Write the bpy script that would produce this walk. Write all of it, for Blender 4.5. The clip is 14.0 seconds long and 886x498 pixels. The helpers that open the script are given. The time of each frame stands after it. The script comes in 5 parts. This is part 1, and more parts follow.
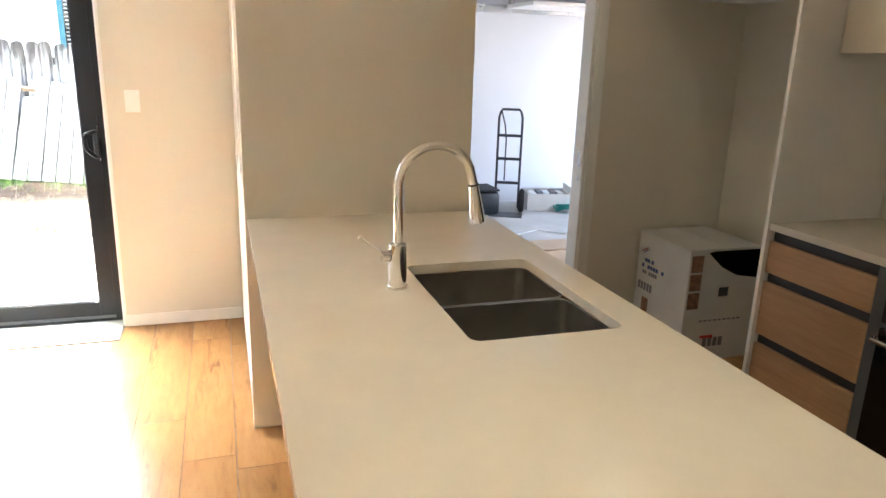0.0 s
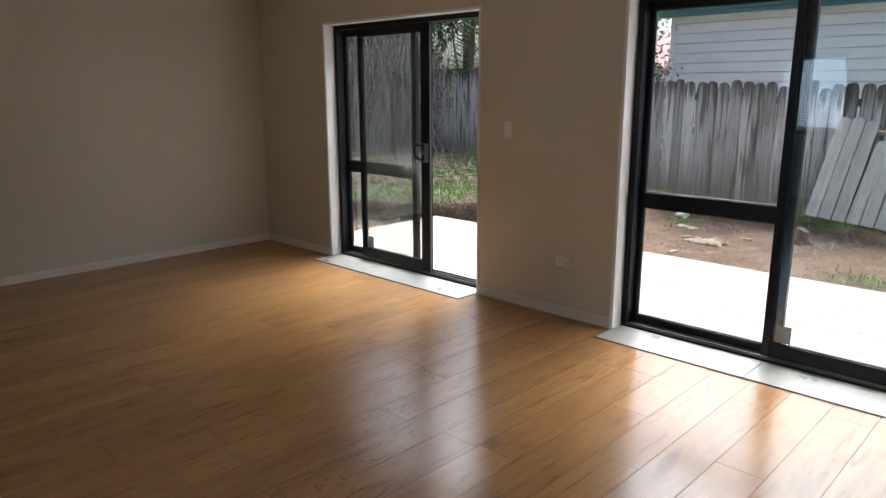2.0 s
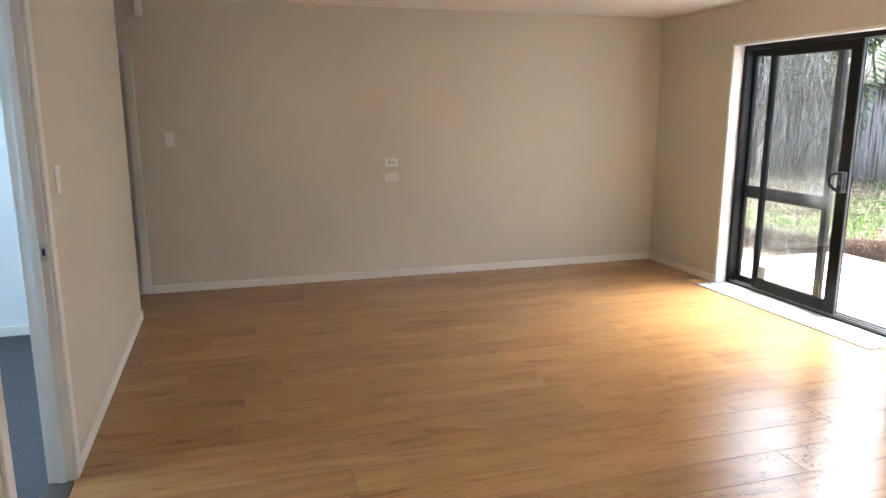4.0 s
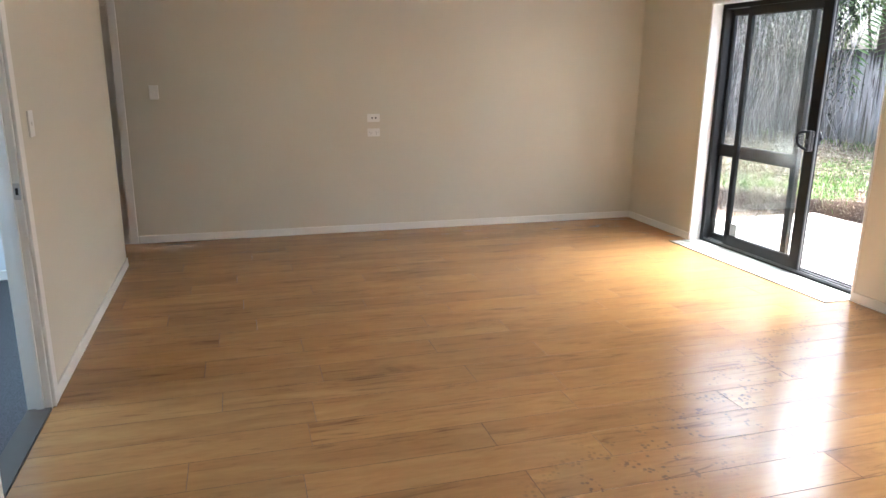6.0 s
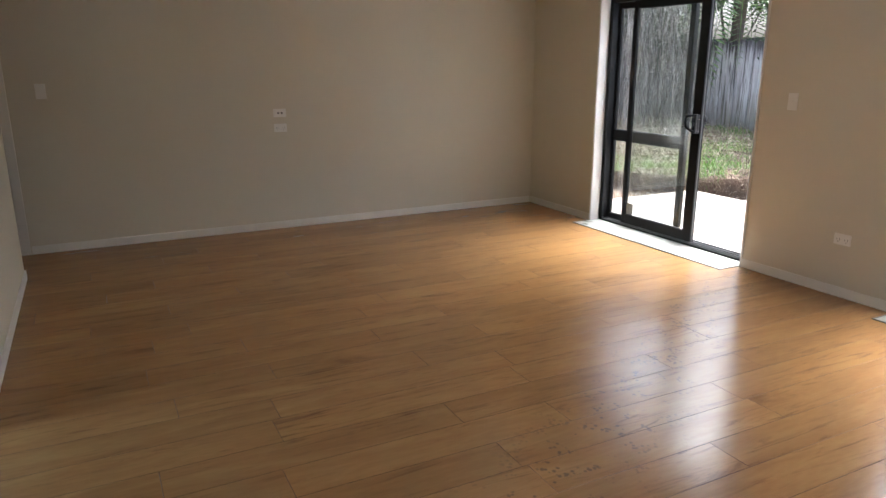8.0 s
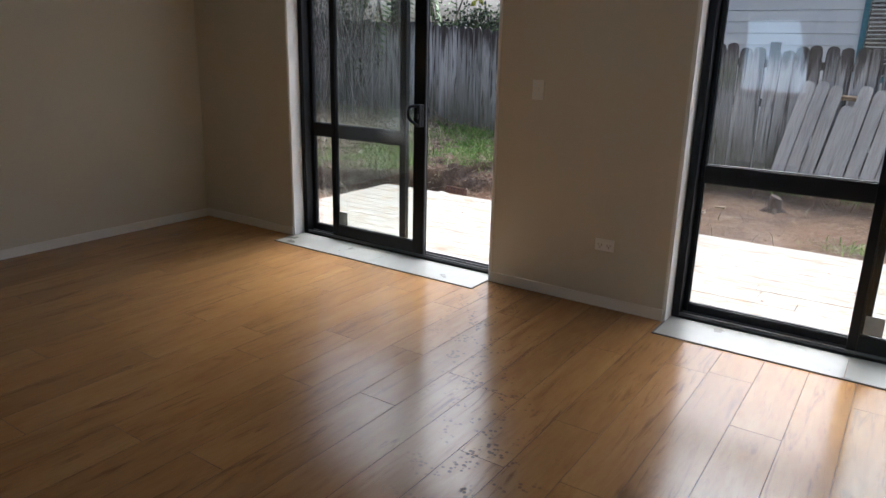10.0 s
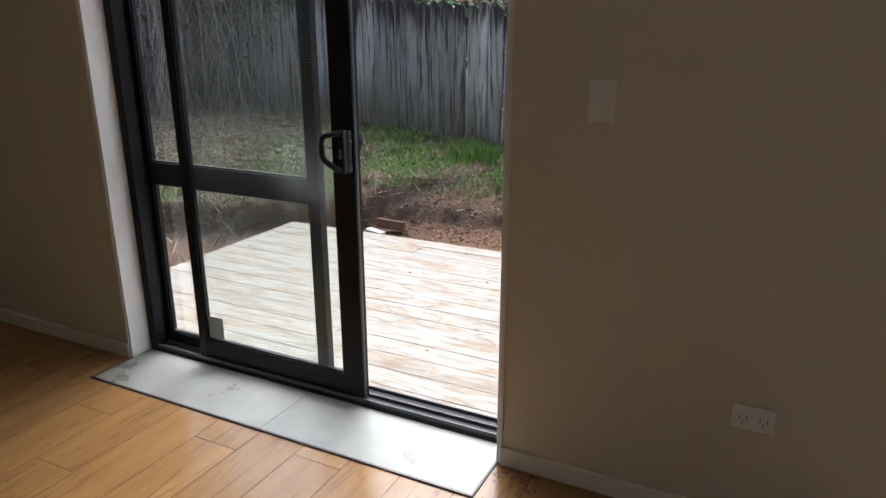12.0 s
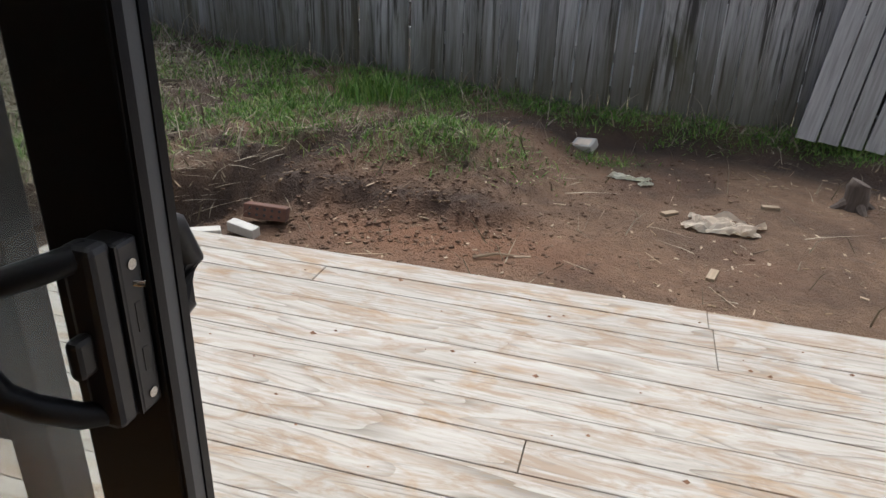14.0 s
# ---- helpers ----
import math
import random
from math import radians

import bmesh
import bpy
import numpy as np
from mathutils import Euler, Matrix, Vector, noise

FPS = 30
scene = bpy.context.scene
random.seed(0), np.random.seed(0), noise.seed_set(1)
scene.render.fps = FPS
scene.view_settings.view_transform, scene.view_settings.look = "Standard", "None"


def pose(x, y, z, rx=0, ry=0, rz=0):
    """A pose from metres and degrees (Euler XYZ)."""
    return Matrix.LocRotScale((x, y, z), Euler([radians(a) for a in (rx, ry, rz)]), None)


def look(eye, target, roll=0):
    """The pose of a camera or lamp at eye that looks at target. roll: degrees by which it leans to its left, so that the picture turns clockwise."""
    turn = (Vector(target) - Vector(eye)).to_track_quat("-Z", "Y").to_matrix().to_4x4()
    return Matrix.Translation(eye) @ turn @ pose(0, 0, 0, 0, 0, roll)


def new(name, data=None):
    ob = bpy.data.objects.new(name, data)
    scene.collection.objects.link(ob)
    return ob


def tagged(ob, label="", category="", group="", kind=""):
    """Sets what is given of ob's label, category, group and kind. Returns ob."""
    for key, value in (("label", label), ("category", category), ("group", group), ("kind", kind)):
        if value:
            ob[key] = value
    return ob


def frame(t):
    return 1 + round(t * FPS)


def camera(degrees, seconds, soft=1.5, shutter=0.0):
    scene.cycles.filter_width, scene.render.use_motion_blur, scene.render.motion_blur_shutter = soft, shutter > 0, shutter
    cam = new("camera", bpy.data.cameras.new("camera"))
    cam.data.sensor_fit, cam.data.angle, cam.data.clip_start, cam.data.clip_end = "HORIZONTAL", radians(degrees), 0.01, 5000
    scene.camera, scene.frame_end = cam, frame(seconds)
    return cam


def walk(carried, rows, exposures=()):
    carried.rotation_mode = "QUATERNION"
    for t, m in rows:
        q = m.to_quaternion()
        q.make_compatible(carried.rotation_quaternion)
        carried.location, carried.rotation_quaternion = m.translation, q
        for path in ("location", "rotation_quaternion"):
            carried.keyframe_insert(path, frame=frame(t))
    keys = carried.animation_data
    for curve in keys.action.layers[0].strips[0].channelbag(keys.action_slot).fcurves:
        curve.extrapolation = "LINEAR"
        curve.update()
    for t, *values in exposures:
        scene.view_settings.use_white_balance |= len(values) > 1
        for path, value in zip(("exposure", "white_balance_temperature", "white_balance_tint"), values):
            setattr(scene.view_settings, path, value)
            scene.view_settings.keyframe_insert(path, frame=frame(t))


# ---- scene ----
cam = camera(65.1, 14.0)
PATH = [
    (0, (3.544, -4.055, 1.528), (4.137, -2.22, 0.997), 1.8),
    (0.5, (3.407, -4.032, 1.514), (3.601, -2.134, 0.912), 0.6),
    (1, (3.341, -3.989, 1.509), (2.866, -2.134, 0.932), -0.6),
    (1.5, (3.291, -3.933, 1.492), (2.37, -2.234, 0.977), -0.1),
    (2, (3.344, -3.842, 1.52), (1.99, -2.44, 1.072), -0.1),
    (2.5, (3.202, -3.962, 1.541), (1.572, -2.877, 1.136), -0.6),
    (3, (3.207, -4.124, 1.543), (1.406, -3.33, 1.181), -0.2),
    (3.2, (3.221, -4.173, 1.56), (1.383, -3.472, 1.196), -0.8),
    (5.3, (3.488, -4.0, 1.547), (1.602, -3.489, 1.121), -0.0),
    (5.5, (3.502, -3.988, 1.552), (1.627, -3.463, 1.098), -0.3),
    (6, (3.539, -3.973, 1.507), (1.683, -3.422, 1.006), 0.6),
    (6.5, (3.737, -3.838, 1.399), (1.978, -3.011, 0.927), -0.1),
    (7, (3.801, -3.904, 1.376), (2.131, -2.933, 0.858), -0.7),
    (7.5, (3.673, -4.299, 1.478), (1.992, -3.363, 0.933), 0.5),
    (7.7, (3.607, -4.332, 1.51), (1.874, -3.487, 0.976), 0.0),
    (9.8, (2.394, -3.839, 1.463), (1.22, -2.294, 0.981), 0.7),
    (10, (2.17, -3.777, 1.474), (1.096, -2.185, 0.915), 1.4),
    (10.5, (1.811, -3.354, 1.489), (0.851, -1.708, 0.88), -0.9),
    (11, (1.473, -2.817, 1.486), (0.481, -1.185, 0.893), 0.2),
    (11.5, (1.081, -2.411, 1.462), (0.086, -0.764, 0.915), -0.6),
    (12, (0.756, -1.939, 1.437), (-0.1, -0.236, 0.832), -0.1),
    (12.5, (0.407, -1.503, 1.42), (-0.369, 0.21, 0.739), 0.7),
    (13, (0.133, -1.094, 1.399), (-0.538, 0.638, 0.658), 0.8),
    (13.5, (-0.099, -0.591, 1.325), (-0.755, 1.126, 0.537), 3.4),
    (14, (-0.297, -0.277, 1.308), (-0.769, 1.478, 0.471), 2.2),
]
walk(cam, [(t, look(eye, target, roll)) for t, eye, target, roll in PATH],
     exposures=[(0, 4.9, 5650, 4), (0.3, 4.1, 5650, 4), (0.6, 3.0, 5650, 4), (1.0, 2.2, 5600, 4), (2, 1.9, 5550, 4), (2.5, 2.6, 5550, 4), (3, 3.35, 5600, 4), (5.5, 3.8, 5400, 4), (6.5, 3.7, 5400, 4), (7.5, 3.2, 5500, 4), (10, 1.55, 5400, 4), (11, 1.42, 5400, 4), (12.5, 1.1, 5500, 4), (14, 0.72, 5650, 4)])

# ---- world and daylight ----
world = bpy.data.worlds.new("overcast_sky")
scene.world = world
world.use_nodes = True
wn = world.node_tree
sky = wn.nodes.new("ShaderNodeTexSky")
sky.sky_type = 'NISHITA'
sky.sun_disc = False
sky.sun_elevation = radians(58)
sky.sun_rotation = radians(345)
sky.air_density = 0.4
sky.dust_density = 10.0
sky.ozone_density = 0.2
wn.links.new(sky.outputs[0], wn.nodes["Background"].inputs[0])
wn.nodes["Background"].inputs[1].default_value = 0.15

sun = new("sun", bpy.data.lights.new("sun", 'SUN'))
sun.data.energy = 0.15
sun.data.angle = radians(70)
sun.data.color = (1.0, 0.98, 0.95)
sun.matrix_world = look((-2.24, 12.24, 17.0), (0.5, 2.0, 0))

LAMP_POWER = 0.22
LAMP_COLOR = (1.0, 0.80, 0.53)
# only the first spot is known; the others are unseen, added for their light
DOWNLIGHTS = [(-1.66, -1.15), (0.5, -1.15), (2.6, -1.15), (-1.7, -3.7), (0.5, -3.7), (2.6, -3.7),
              (5.3, -1.5), (5.1, -3.4), (4.1, -3.2)]


# ---- materials ----
def mat_start(name):
    m = bpy.data.materials.new(name)
    m.use_nodes = True
    nt = m.node_tree
    b = nt.nodes["Principled BSDF"]
    return m, nt, b


def node(nt, kind, **values):
    n = nt.nodes.new(kind)
    for k, v in values.items():
        n.inputs[k].default_value = v
    return n


def coords(nt, scale=(1, 1, 1), jitter=False, world_space=False):
    if world_space:
        src = nt.nodes.new("ShaderNodeNewGeometry").outputs["Position"]
    else:
        src = nt.nodes.new("ShaderNodeTexCoord").outputs["Object"]
    if jitter:
        info = nt.nodes.new("ShaderNodeObjectInfo")
        mul = node(nt, "ShaderNodeVectorMath")
        mul.operation = 'SCALE'
        mul.inputs[0].default_value = (37.0, 91.0, 53.0)
        nt.links.new(info.outputs["Random"], mul.inputs["Scale"])
        add = node(nt, "ShaderNodeVectorMath")
        nt.links.new(src, add.inputs[0])
        nt.links.new(mul.outputs[0], add.inputs[1])
        src = add.outputs[0]
    mp = node(nt, "ShaderNodeMapping", Scale=scale)
    nt.links.new(src, mp.inputs["Vector"])
    return mp.outputs[0]


def noise_tex(nt, vec, scale, detail=4.0, rough=0.55, distortion=0.0):
    n = node(nt, "ShaderNodeTexNoise", Scale=scale, Detail=detail, Roughness=rough, Distortion=distortion)
    nt.links.new(vec, n.inputs["Vector"])
    return n.outputs["Fac"]


def ramp(nt, fac, stops):
    r = nt.nodes.new("ShaderNodeValToRGB")
    el = r.color_ramp.elements
    while len(el) < len(stops):
        el.new(0.5)
    for e, (p, c) in zip(el, stops):
        e.position = p
        e.color = (*c, 1) if not isinstance(c, (int, float)) else (c, c, c, 1)
    nt.links.new(fac, r.inputs[0])
    return r.outputs[0]


def mix(nt, fac, a, b, mode='MIX'):
    m = nt.nodes.new("ShaderNodeMix")
    m.data_type = 'RGBA'
    m.blend_type = mode
    for sock, v in ((m.inputs[0], fac), (m.inputs[6], a), (m.inputs[7], b)):
        if isinstance(v, (int, float)):
            sock.default_value = v
        elif isinstance(v, tuple):
            sock.default_value = (*v, 1)
        else:
            nt.links.new(v, sock)
    return m.outputs[2]


def math_node(nt, op, a, b=0.0):
    m = nt.nodes.new("ShaderNodeMath")
    m.operation = op
    for sock, v in ((m.inputs[0], a), (m.inputs[1], b)):
        if isinstance(v, (int, float)):
            sock.default_value = v
        else:
            nt.links.new(v, sock)
    return m.outputs[0]


def bump(nt, b, height, strength, distance=0.002):
    n = node(nt, "ShaderNodeBump", Strength=strength, Distance=distance)
    nt.links.new(height, n.inputs["Height"])
    nt.links.new(n.outputs[0], b.inputs["Normal"])


def painted(name, c, rough=0.6, spread=0.06, scale=3.0, grain=180.0, strength=0.12, metal=0.0, jitter=False):
    """Paint, plastic or metal: a base colour with faint blotches and a fine surface grain."""
    m, nt, b = mat_start(name)
    v = coords(nt, jitter=jitter)
    big = noise_tex(nt, v, scale)
    fine = noise_tex(nt, v, grain, 2.0)
    lo = tuple(x * (1 - spread) for x in c)
    hi = tuple(min(1, x * (1 + spread)) for x in c)
    nt.links.new(ramp(nt, big, [(0.3, lo), (0.7, hi)]), b.inputs["Base Color"])
    nt.links.new(ramp(nt, big, [(0.3, rough * 0.88), (0.7, min(1, rough * 1.1))]), b.inputs["Roughness"])
    b.inputs["Metallic"].default_value = metal
    bump(nt, b, fine, strength, 0.001)
    return m


def timber(name, dark, mid, light, along='y', rough=0.35, grain=1.0, random_tint=0.25, strength=0.15, stains=None, stretch=14.0, pores=0.35):
    """Wood with long grain, darker figure, a tint of its own for each piece, and stains if given."""
    m, nt, b = mat_start(name)
    k = {'x': (1.0, stretch, stretch), 'y': (stretch, 1.0, stretch), 'z': (stretch, stretch, 1.0)}[along]
    v = coords(nt, k, jitter=True)
    flow = noise_tex(nt, v, 0.9 * grain, 6.0, 0.6, 0.6)
    fine = noise_tex(nt, v, 6.0 * grain, 3.0, 0.6)
    v2 = coords(nt, tuple(x ** 0.55 for x in k), jitter=True)
    cloud = noise_tex(nt, v2, 1.7, 4.0, 0.6, 0.4)
    col = ramp(nt, flow, [(0.26, dark), (0.38, mid), (0.70, light)])
    col = mix(nt, ramp(nt, cloud, [(0.35, 0.0), (0.72, 0.75)]), col, mid)
    col = mix(nt, pores, col, ramp(nt, fine, [(0.3, dark), (0.6, light)]))
    info = nt.nodes.new("ShaderNodeObjectInfo")
    tint = ramp(nt, info.outputs["Random"], [(0.0, 1.0 - random_tint), (1.0, 1.0)])
    col = mix(nt, 1.0, col, tint, 'MULTIPLY')
    if stains:
        w = coords(nt, stains[1], world_space=True)
        st = noise_tex(nt, w, stains[2], 5.0, 0.65, 0.5)
        col = mix(nt, ramp(nt, st, [(stains[3], 0.0), (stains[3] + 0.1, 0.85)]), col, stains[0])
    nt.links.new(col, b.inputs["Base Color"])
    nt.links.new(ramp(nt, cloud, [(0.3, rough * 0.8), (0.75, rough * 1.25)]), b.inputs["Roughness"])
    bump(nt, b, mix(nt, 0.5, flow, fine), strength, 0.0012)
    return m, nt, b


WALL = painted("wall_paint", (0.64, 0.60, 0.495), 0.62, 0.025, 0.9, 260.0, 0.10)
WALL_END = painted("kitchen_wall_paint", (0.70, 0.65, 0.54), 0.6, 0.03, 0.9, 260.0, 0.10)
CEIL = painted("ceiling_paint", (0.80, 0.76, 0.69), 0.8, 0.02, 0.8, 200.0, 0.08)
TRIM = painted("white_trim", (0.80, 0.78, 0.73), 0.35, 0.02, 2.0, 90.0, 0.05)
REVEAL = painted("white_reveal", (0.87, 0.87, 0.86), 0.45, 0.02, 2.0, 90.0, 0.05)
PLASTIC = painted("white_plastic", (0.80, 0.79, 0.75), 0.3, 0.015, 5.0, 60.0, 0.02)
BLUEWALL = painted("cool_white_wall", (0.76, 0.78, 0.80), 0.7, 0.03, 0.8, 220.0, 0.08)
ALU = painted("black_aluminium", (0.008, 0.0085, 0.010), 0.42, 0.25, 4.0, 320.0, 0.10)
ALU.node_tree.nodes["Principled BSDF"].inputs["Specular IOR Level"].default_value = 0.28
GREYALU = painted("grey_aluminium", (0.10, 0.105, 0.11), 0.45, 0.15, 4.0, 320.0, 0.10)
LOCKGREY = painted("lock_grey", (0.028, 0.029, 0.032), 0.4, 0.15, 6.0, 220.0, 0.05)
STEEL = painted("brushed_steel", (0.55, 0.54, 0.52), 0.28, 0.1, 3.0, 300.0, 0.10, 1.0)
SINKSTEEL = painted("sink_steel", (0.36, 0.34, 0.31), 0.33, 0.15, 4.0, 260.0, 0.10, 1.0)
CHROME = painted("chrome", (0.80, 0.78, 0.74), 0.06, 0.03, 3.0, 20.0, 0.0, 1.0)
BLACK = painted("black_plastic", (0.015, 0.015, 0.016), 0.4, 0.2, 6.0, 90.0, 0.05)
RUBBER = painted("rubber", (0.02, 0.02, 0.022), 0.85, 0.2, 6.0, 90.0, 0.2)
BLACKGLASS = painted("black_glass", (0.008, 0.008, 0.009), 0.06, 0.1, 3.0, 20.0, 0.0)
STONE = painted("cream_stone", (0.66, 0.61, 0.515), 0.12, 0.035, 5.0, 420.0, 0.015)
CARTON = painted("white_carton", (0.62, 0.60, 0.56), 0.75, 0.06, 6.0, 140.0, 0.12)
BROWNCARD = painted("brown_card", (0.42, 0.32, 0.22), 0.85, 0.12, 7.0, 140.0, 0.2)
INKBLACK = painted("ink_black", (0.02, 0.02, 0.022), 0.6, 0.2, 8.0, 60.0, 0.0)
INKBLUE = painted("ink_blue", (0.03, 0.07, 0.25), 0.6, 0.2, 8.0, 60.0, 0.0)
INKRED = painted("ink_red", (0.45, 0.04, 0.04), 0.6, 0.2, 8.0, 60.0, 0.0)
INKBROWN = painted("print_brown", (0.22, 0.12, 0.07), 0.6, 0.5, 40.0, 60.0, 0.0)
INKGREY = painted("ink_grey", (0.16, 0.16, 0.18), 0.6, 0.3, 8.0, 60.0, 0.0)
CONCRETE = painted("concrete", (0.40, 0.40, 0.39), 0.85, 0.2, 2.2, 60.0, 0.35)
GREENROPE = painted("green_rope", (0.02, 0.22, 0.20), 0.8, 0.3, 20.0, 120.0, 0.3)
DARKPIPE = painted("dark_steel_tube", (0.05, 0.052, 0.06), 0.4, 0.2, 6.0, 90.0, 0.05, 0.6)
STICKER = painted("grey_sticker", (0.60, 0.61, 0.60), 0.6, 0.2, 12.0, 90.0, 0.05)
FILM = painted("grey_film", (0.34, 0.35, 0.34), 0.5, 0.15, 12.0, 90.0, 0.05)
THRESH = painted("threshold_vinyl", (0.33, 0.335, 0.315), 0.30, 0.14, 4.5, 220.0, 0.06)
EDGETRIM = painted("edge_trim", (0.10, 0.09, 0.08), 0.4, 0.2, 5.0, 90.0, 0.1, 0.5)
HOUSEPAINT = painted("weatherboard_paint", (0.72, 0.73, 0.70), 0.6, 0.04, 1.2, 70.0, 0.10, jitter=True)
TEAL = painted("teal_paint", (0.05, 0.17, 0.20), 0.5, 0.1, 2.0, 70.0, 0.06)
REDROOF = painted("red_roof", (0.36, 0.11, 0.09), 0.6, 0.2, 1.5, 30.0, 0.15)
BRICKRED = painted("red_brick", (0.11, 0.055, 0.038), 0.9, 0.3, 20.0, 120.0, 0.5)
BLOCK = painted("pale_block", (0.46, 0.45, 0.41), 0.9, 0.12, 14.0, 120.0, 0.5)
RAG = painted("dusty_cloth", (0.62, 0.55, 0.45), 0.95, 0.18, 14.0, 220.0, 0.5)
PAPERM = painted("pale_paper", (0.66, 0.66, 0.55), 0.8, 0.1, 14.0, 120.0, 0.2)
LENS = bpy.data.materials.new("lamp_lens")
LENS.use_nodes = True
lb = LENS.node_tree.nodes["Principled BSDF"]
lb.inputs["Emission Color"].default_value = (1.0, 0.82, 0.58, 1)
lb.inputs["Emission Strength"].default_value = 1.6


def glass_material(name, dirt=0.04, tint=(1, 1, 1), smear=None):
    m, nt, b = mat_start(name)
    b.inputs["Base Color"].default_value = (*tint, 1)
    b.inputs["Roughness"].default_value = 0.0
    b.inputs["Transmission Weight"].default_value = 1.0
    b.inputs["IOR"].default_value = 1.45
    film = nt.nodes.new("ShaderNodeBsdfDiffuse")
    film.inputs["Color"].default_value = (0.7, 0.74, 0.76, 1)
    v = coords(nt, (1, 1, 0.5))
    streak = noise_tex(nt, v, 2.5, 5.0, 0.6, 0.8)
    sh = nt.nodes.new("ShaderNodeMixShader")
    nt.links.new(ramp(nt, streak, [(0.3, dirt * 0.3), (0.75, dirt * 1.9)]), sh.inputs[0])
    nt.links.new(b.outputs[0], sh.inputs[1])
    nt.links.new(film.outputs[0], sh.inputs[2])
    nt.links.new(sh.outputs[0], nt.nodes["Material Output"].inputs["Surface"])
    if smear:
        # a breath of dust rubbed onto the glass, densest at one spot
        g = nt.nodes.new("ShaderNodeNewGeometry")
        off = nt.nodes.new("ShaderNodeVectorMath")
        off.operation = 'SUBTRACT'
        off.inputs[1].default_value = smear
        nt.links.new(g.outputs["Position"], off.inputs[0])
        dist = nt.nodes.new("ShaderNodeVectorMath")
        dist.operation = 'LENGTH'
        nt.links.new(off.outputs[0], dist.inputs[0])
        near_spot = ramp(nt, dist.outputs["Value"], [(0.0, 0.34), (0.07, 0.20), (0.22, 0.0)])
        patchy_dust = mix(nt, 1.0, near_spot, ramp(nt, noise_tex(nt, coords(nt, (1, 1, 1)), 14.0, 4.0, 0.6), [(0.3, 0.35), (0.7, 1.0)]), 'MULTIPLY')
        base_dust = sh.inputs[0].links[0].from_socket
        nt.links.new(math_node(nt, 'ADD', base_dust, patchy_dust), sh.inputs[0])
    return m


GLASS = glass_material("window_glass", 0.015)
DUSTYGLASS = glass_material("dusty_glass", 0.010, (0.90, 0.95, 0.93), (-0.87, 0.138, 0.91))

# laminate floor: golden boards, tread marks left by muddy shoes near the open door
FLOORM, fnt, fb = timber("laminate_floor", (0.15, 0.073, 0.025), (0.33, 0.174, 0.062), (0.43, 0.245, 0.094), 'y', 0.215, 1.5, 0.16, 0.03, None, 6.0, 0.12)
geo = coords(fnt, (1, 1, 1), world_space=True)
marks = fnt.nodes.new("ShaderNodeTexVoronoi")
marks.inputs["Scale"].default_value = 44.0
fnt.links.new(geo, marks.inputs["Vector"])
spots = ramp(fnt, marks.outputs["Distance"], [(0.30, 1.0), (0.40, 0.0)])
clump = ramp(fnt, noise_tex(fnt, geo, 9.5, 1.0, 0.4), [(0.52, 0.0), (0.57, 1.0)])
sep = fnt.nodes.new("ShaderNodeSeparateXYZ")
fnt.links.new(geo, sep.inputs[0])
lane = math_node(fnt, 'ABSOLUTE', math_node(fnt, 'ADD', math_node(fnt, 'ADD', sep.outputs[0], 0.05), math_node(fnt, 'MULTIPLY', sep.outputs[1], 0.6)))
lane = ramp(fnt, lane, [(0.10, 1.0), (0.42, 0.0)])
tread = mix(fnt, 1.0, mix(fnt, 1.0, spots, clump, 'MULTIPLY'), lane, 'MULTIPLY')
fleck = noise_tex(fnt, coords(fnt, (26.0, 2.2, 1.0), jitter=True), 1.0, 6.0, 0.72, 1.1)
patch = noise_tex(fnt, coords(fnt, (5.0, 1.4, 1.0), jitter=True), 1.0, 2.0)
flecks = mix(fnt, 1.0, ramp(fnt, fleck, [(0.53, 0.0), (0.68, 0.7)]), ramp(fnt, patch, [(0.40, 0.0), (0.58, 1.0)]), 'MULTIPLY')
fnt.links.new(mix(fnt, flecks, fb.inputs["Base Color"].links[0].from_socket, (0.10, 0.048, 0.02)), fb.inputs["Base Color"])

old_col = fb.inputs["Base Color"].links[0].from_socket
fnt.links.new(mix(fnt, math_node(fnt, 'MULTIPLY', tread, 0.65), old_col, (0.07, 0.055, 0.04)), fb.inputs["Base Color"])
old_rough = fb.inputs["Roughness"].links[0].from_socket
fnt.links.new(mix(fnt, tread, old_rough, (0.26, 0.26, 0.26)), fb.inputs["Roughness"])
fnt.links.new(ramp(fnt, tread, [(0.0, 0.55), (1.0, 0.04)]), fb.inputs["Specular IOR Level"])
SEAM = painted("floor_joint", (0.085, 0.045, 0.020), 0.85, 0.2, 6.0, 90.0, 0.05)

OAK = timber("oak_veneer", (0.30, 0.16, 0.07), (0.41, 0.235, 0.11), (0.48, 0.29, 0.145), 'y', 0.45, 0.8, 0.08, 0.08)[0]
DECKM, dnt, db = timber("new_pine_deck", (0.20, 0.172, 0.135), (0.335, 0.312, 0.272), (0.40, 0.382, 0.345), 'x', 0.7, 0.9, 0.10, 0.4,
                        ((0.27, 0.185, 0.105), (1.0, 2.6, 1.0), 2.3, 0.56))
grime = noise_tex(dnt, coords(dnt, (3.0, 30.0, 1.0), jitter=True), 1.6, 5.0, 0.7, 0.6)
rings = noise_tex(dnt, coords(dnt, (0.55, 6.0, 1.0), jitter=True), 1.0, 1.5, 0.4, 0.3)
rings = math_node(dnt, 'FRACT', math_node(dnt, 'MULTIPLY', rings, 13.0))
rough_edge = noise_tex(dnt, coords(dnt, (4.0, 40.0, 1.0), jitter=True), 1.0, 3.0)
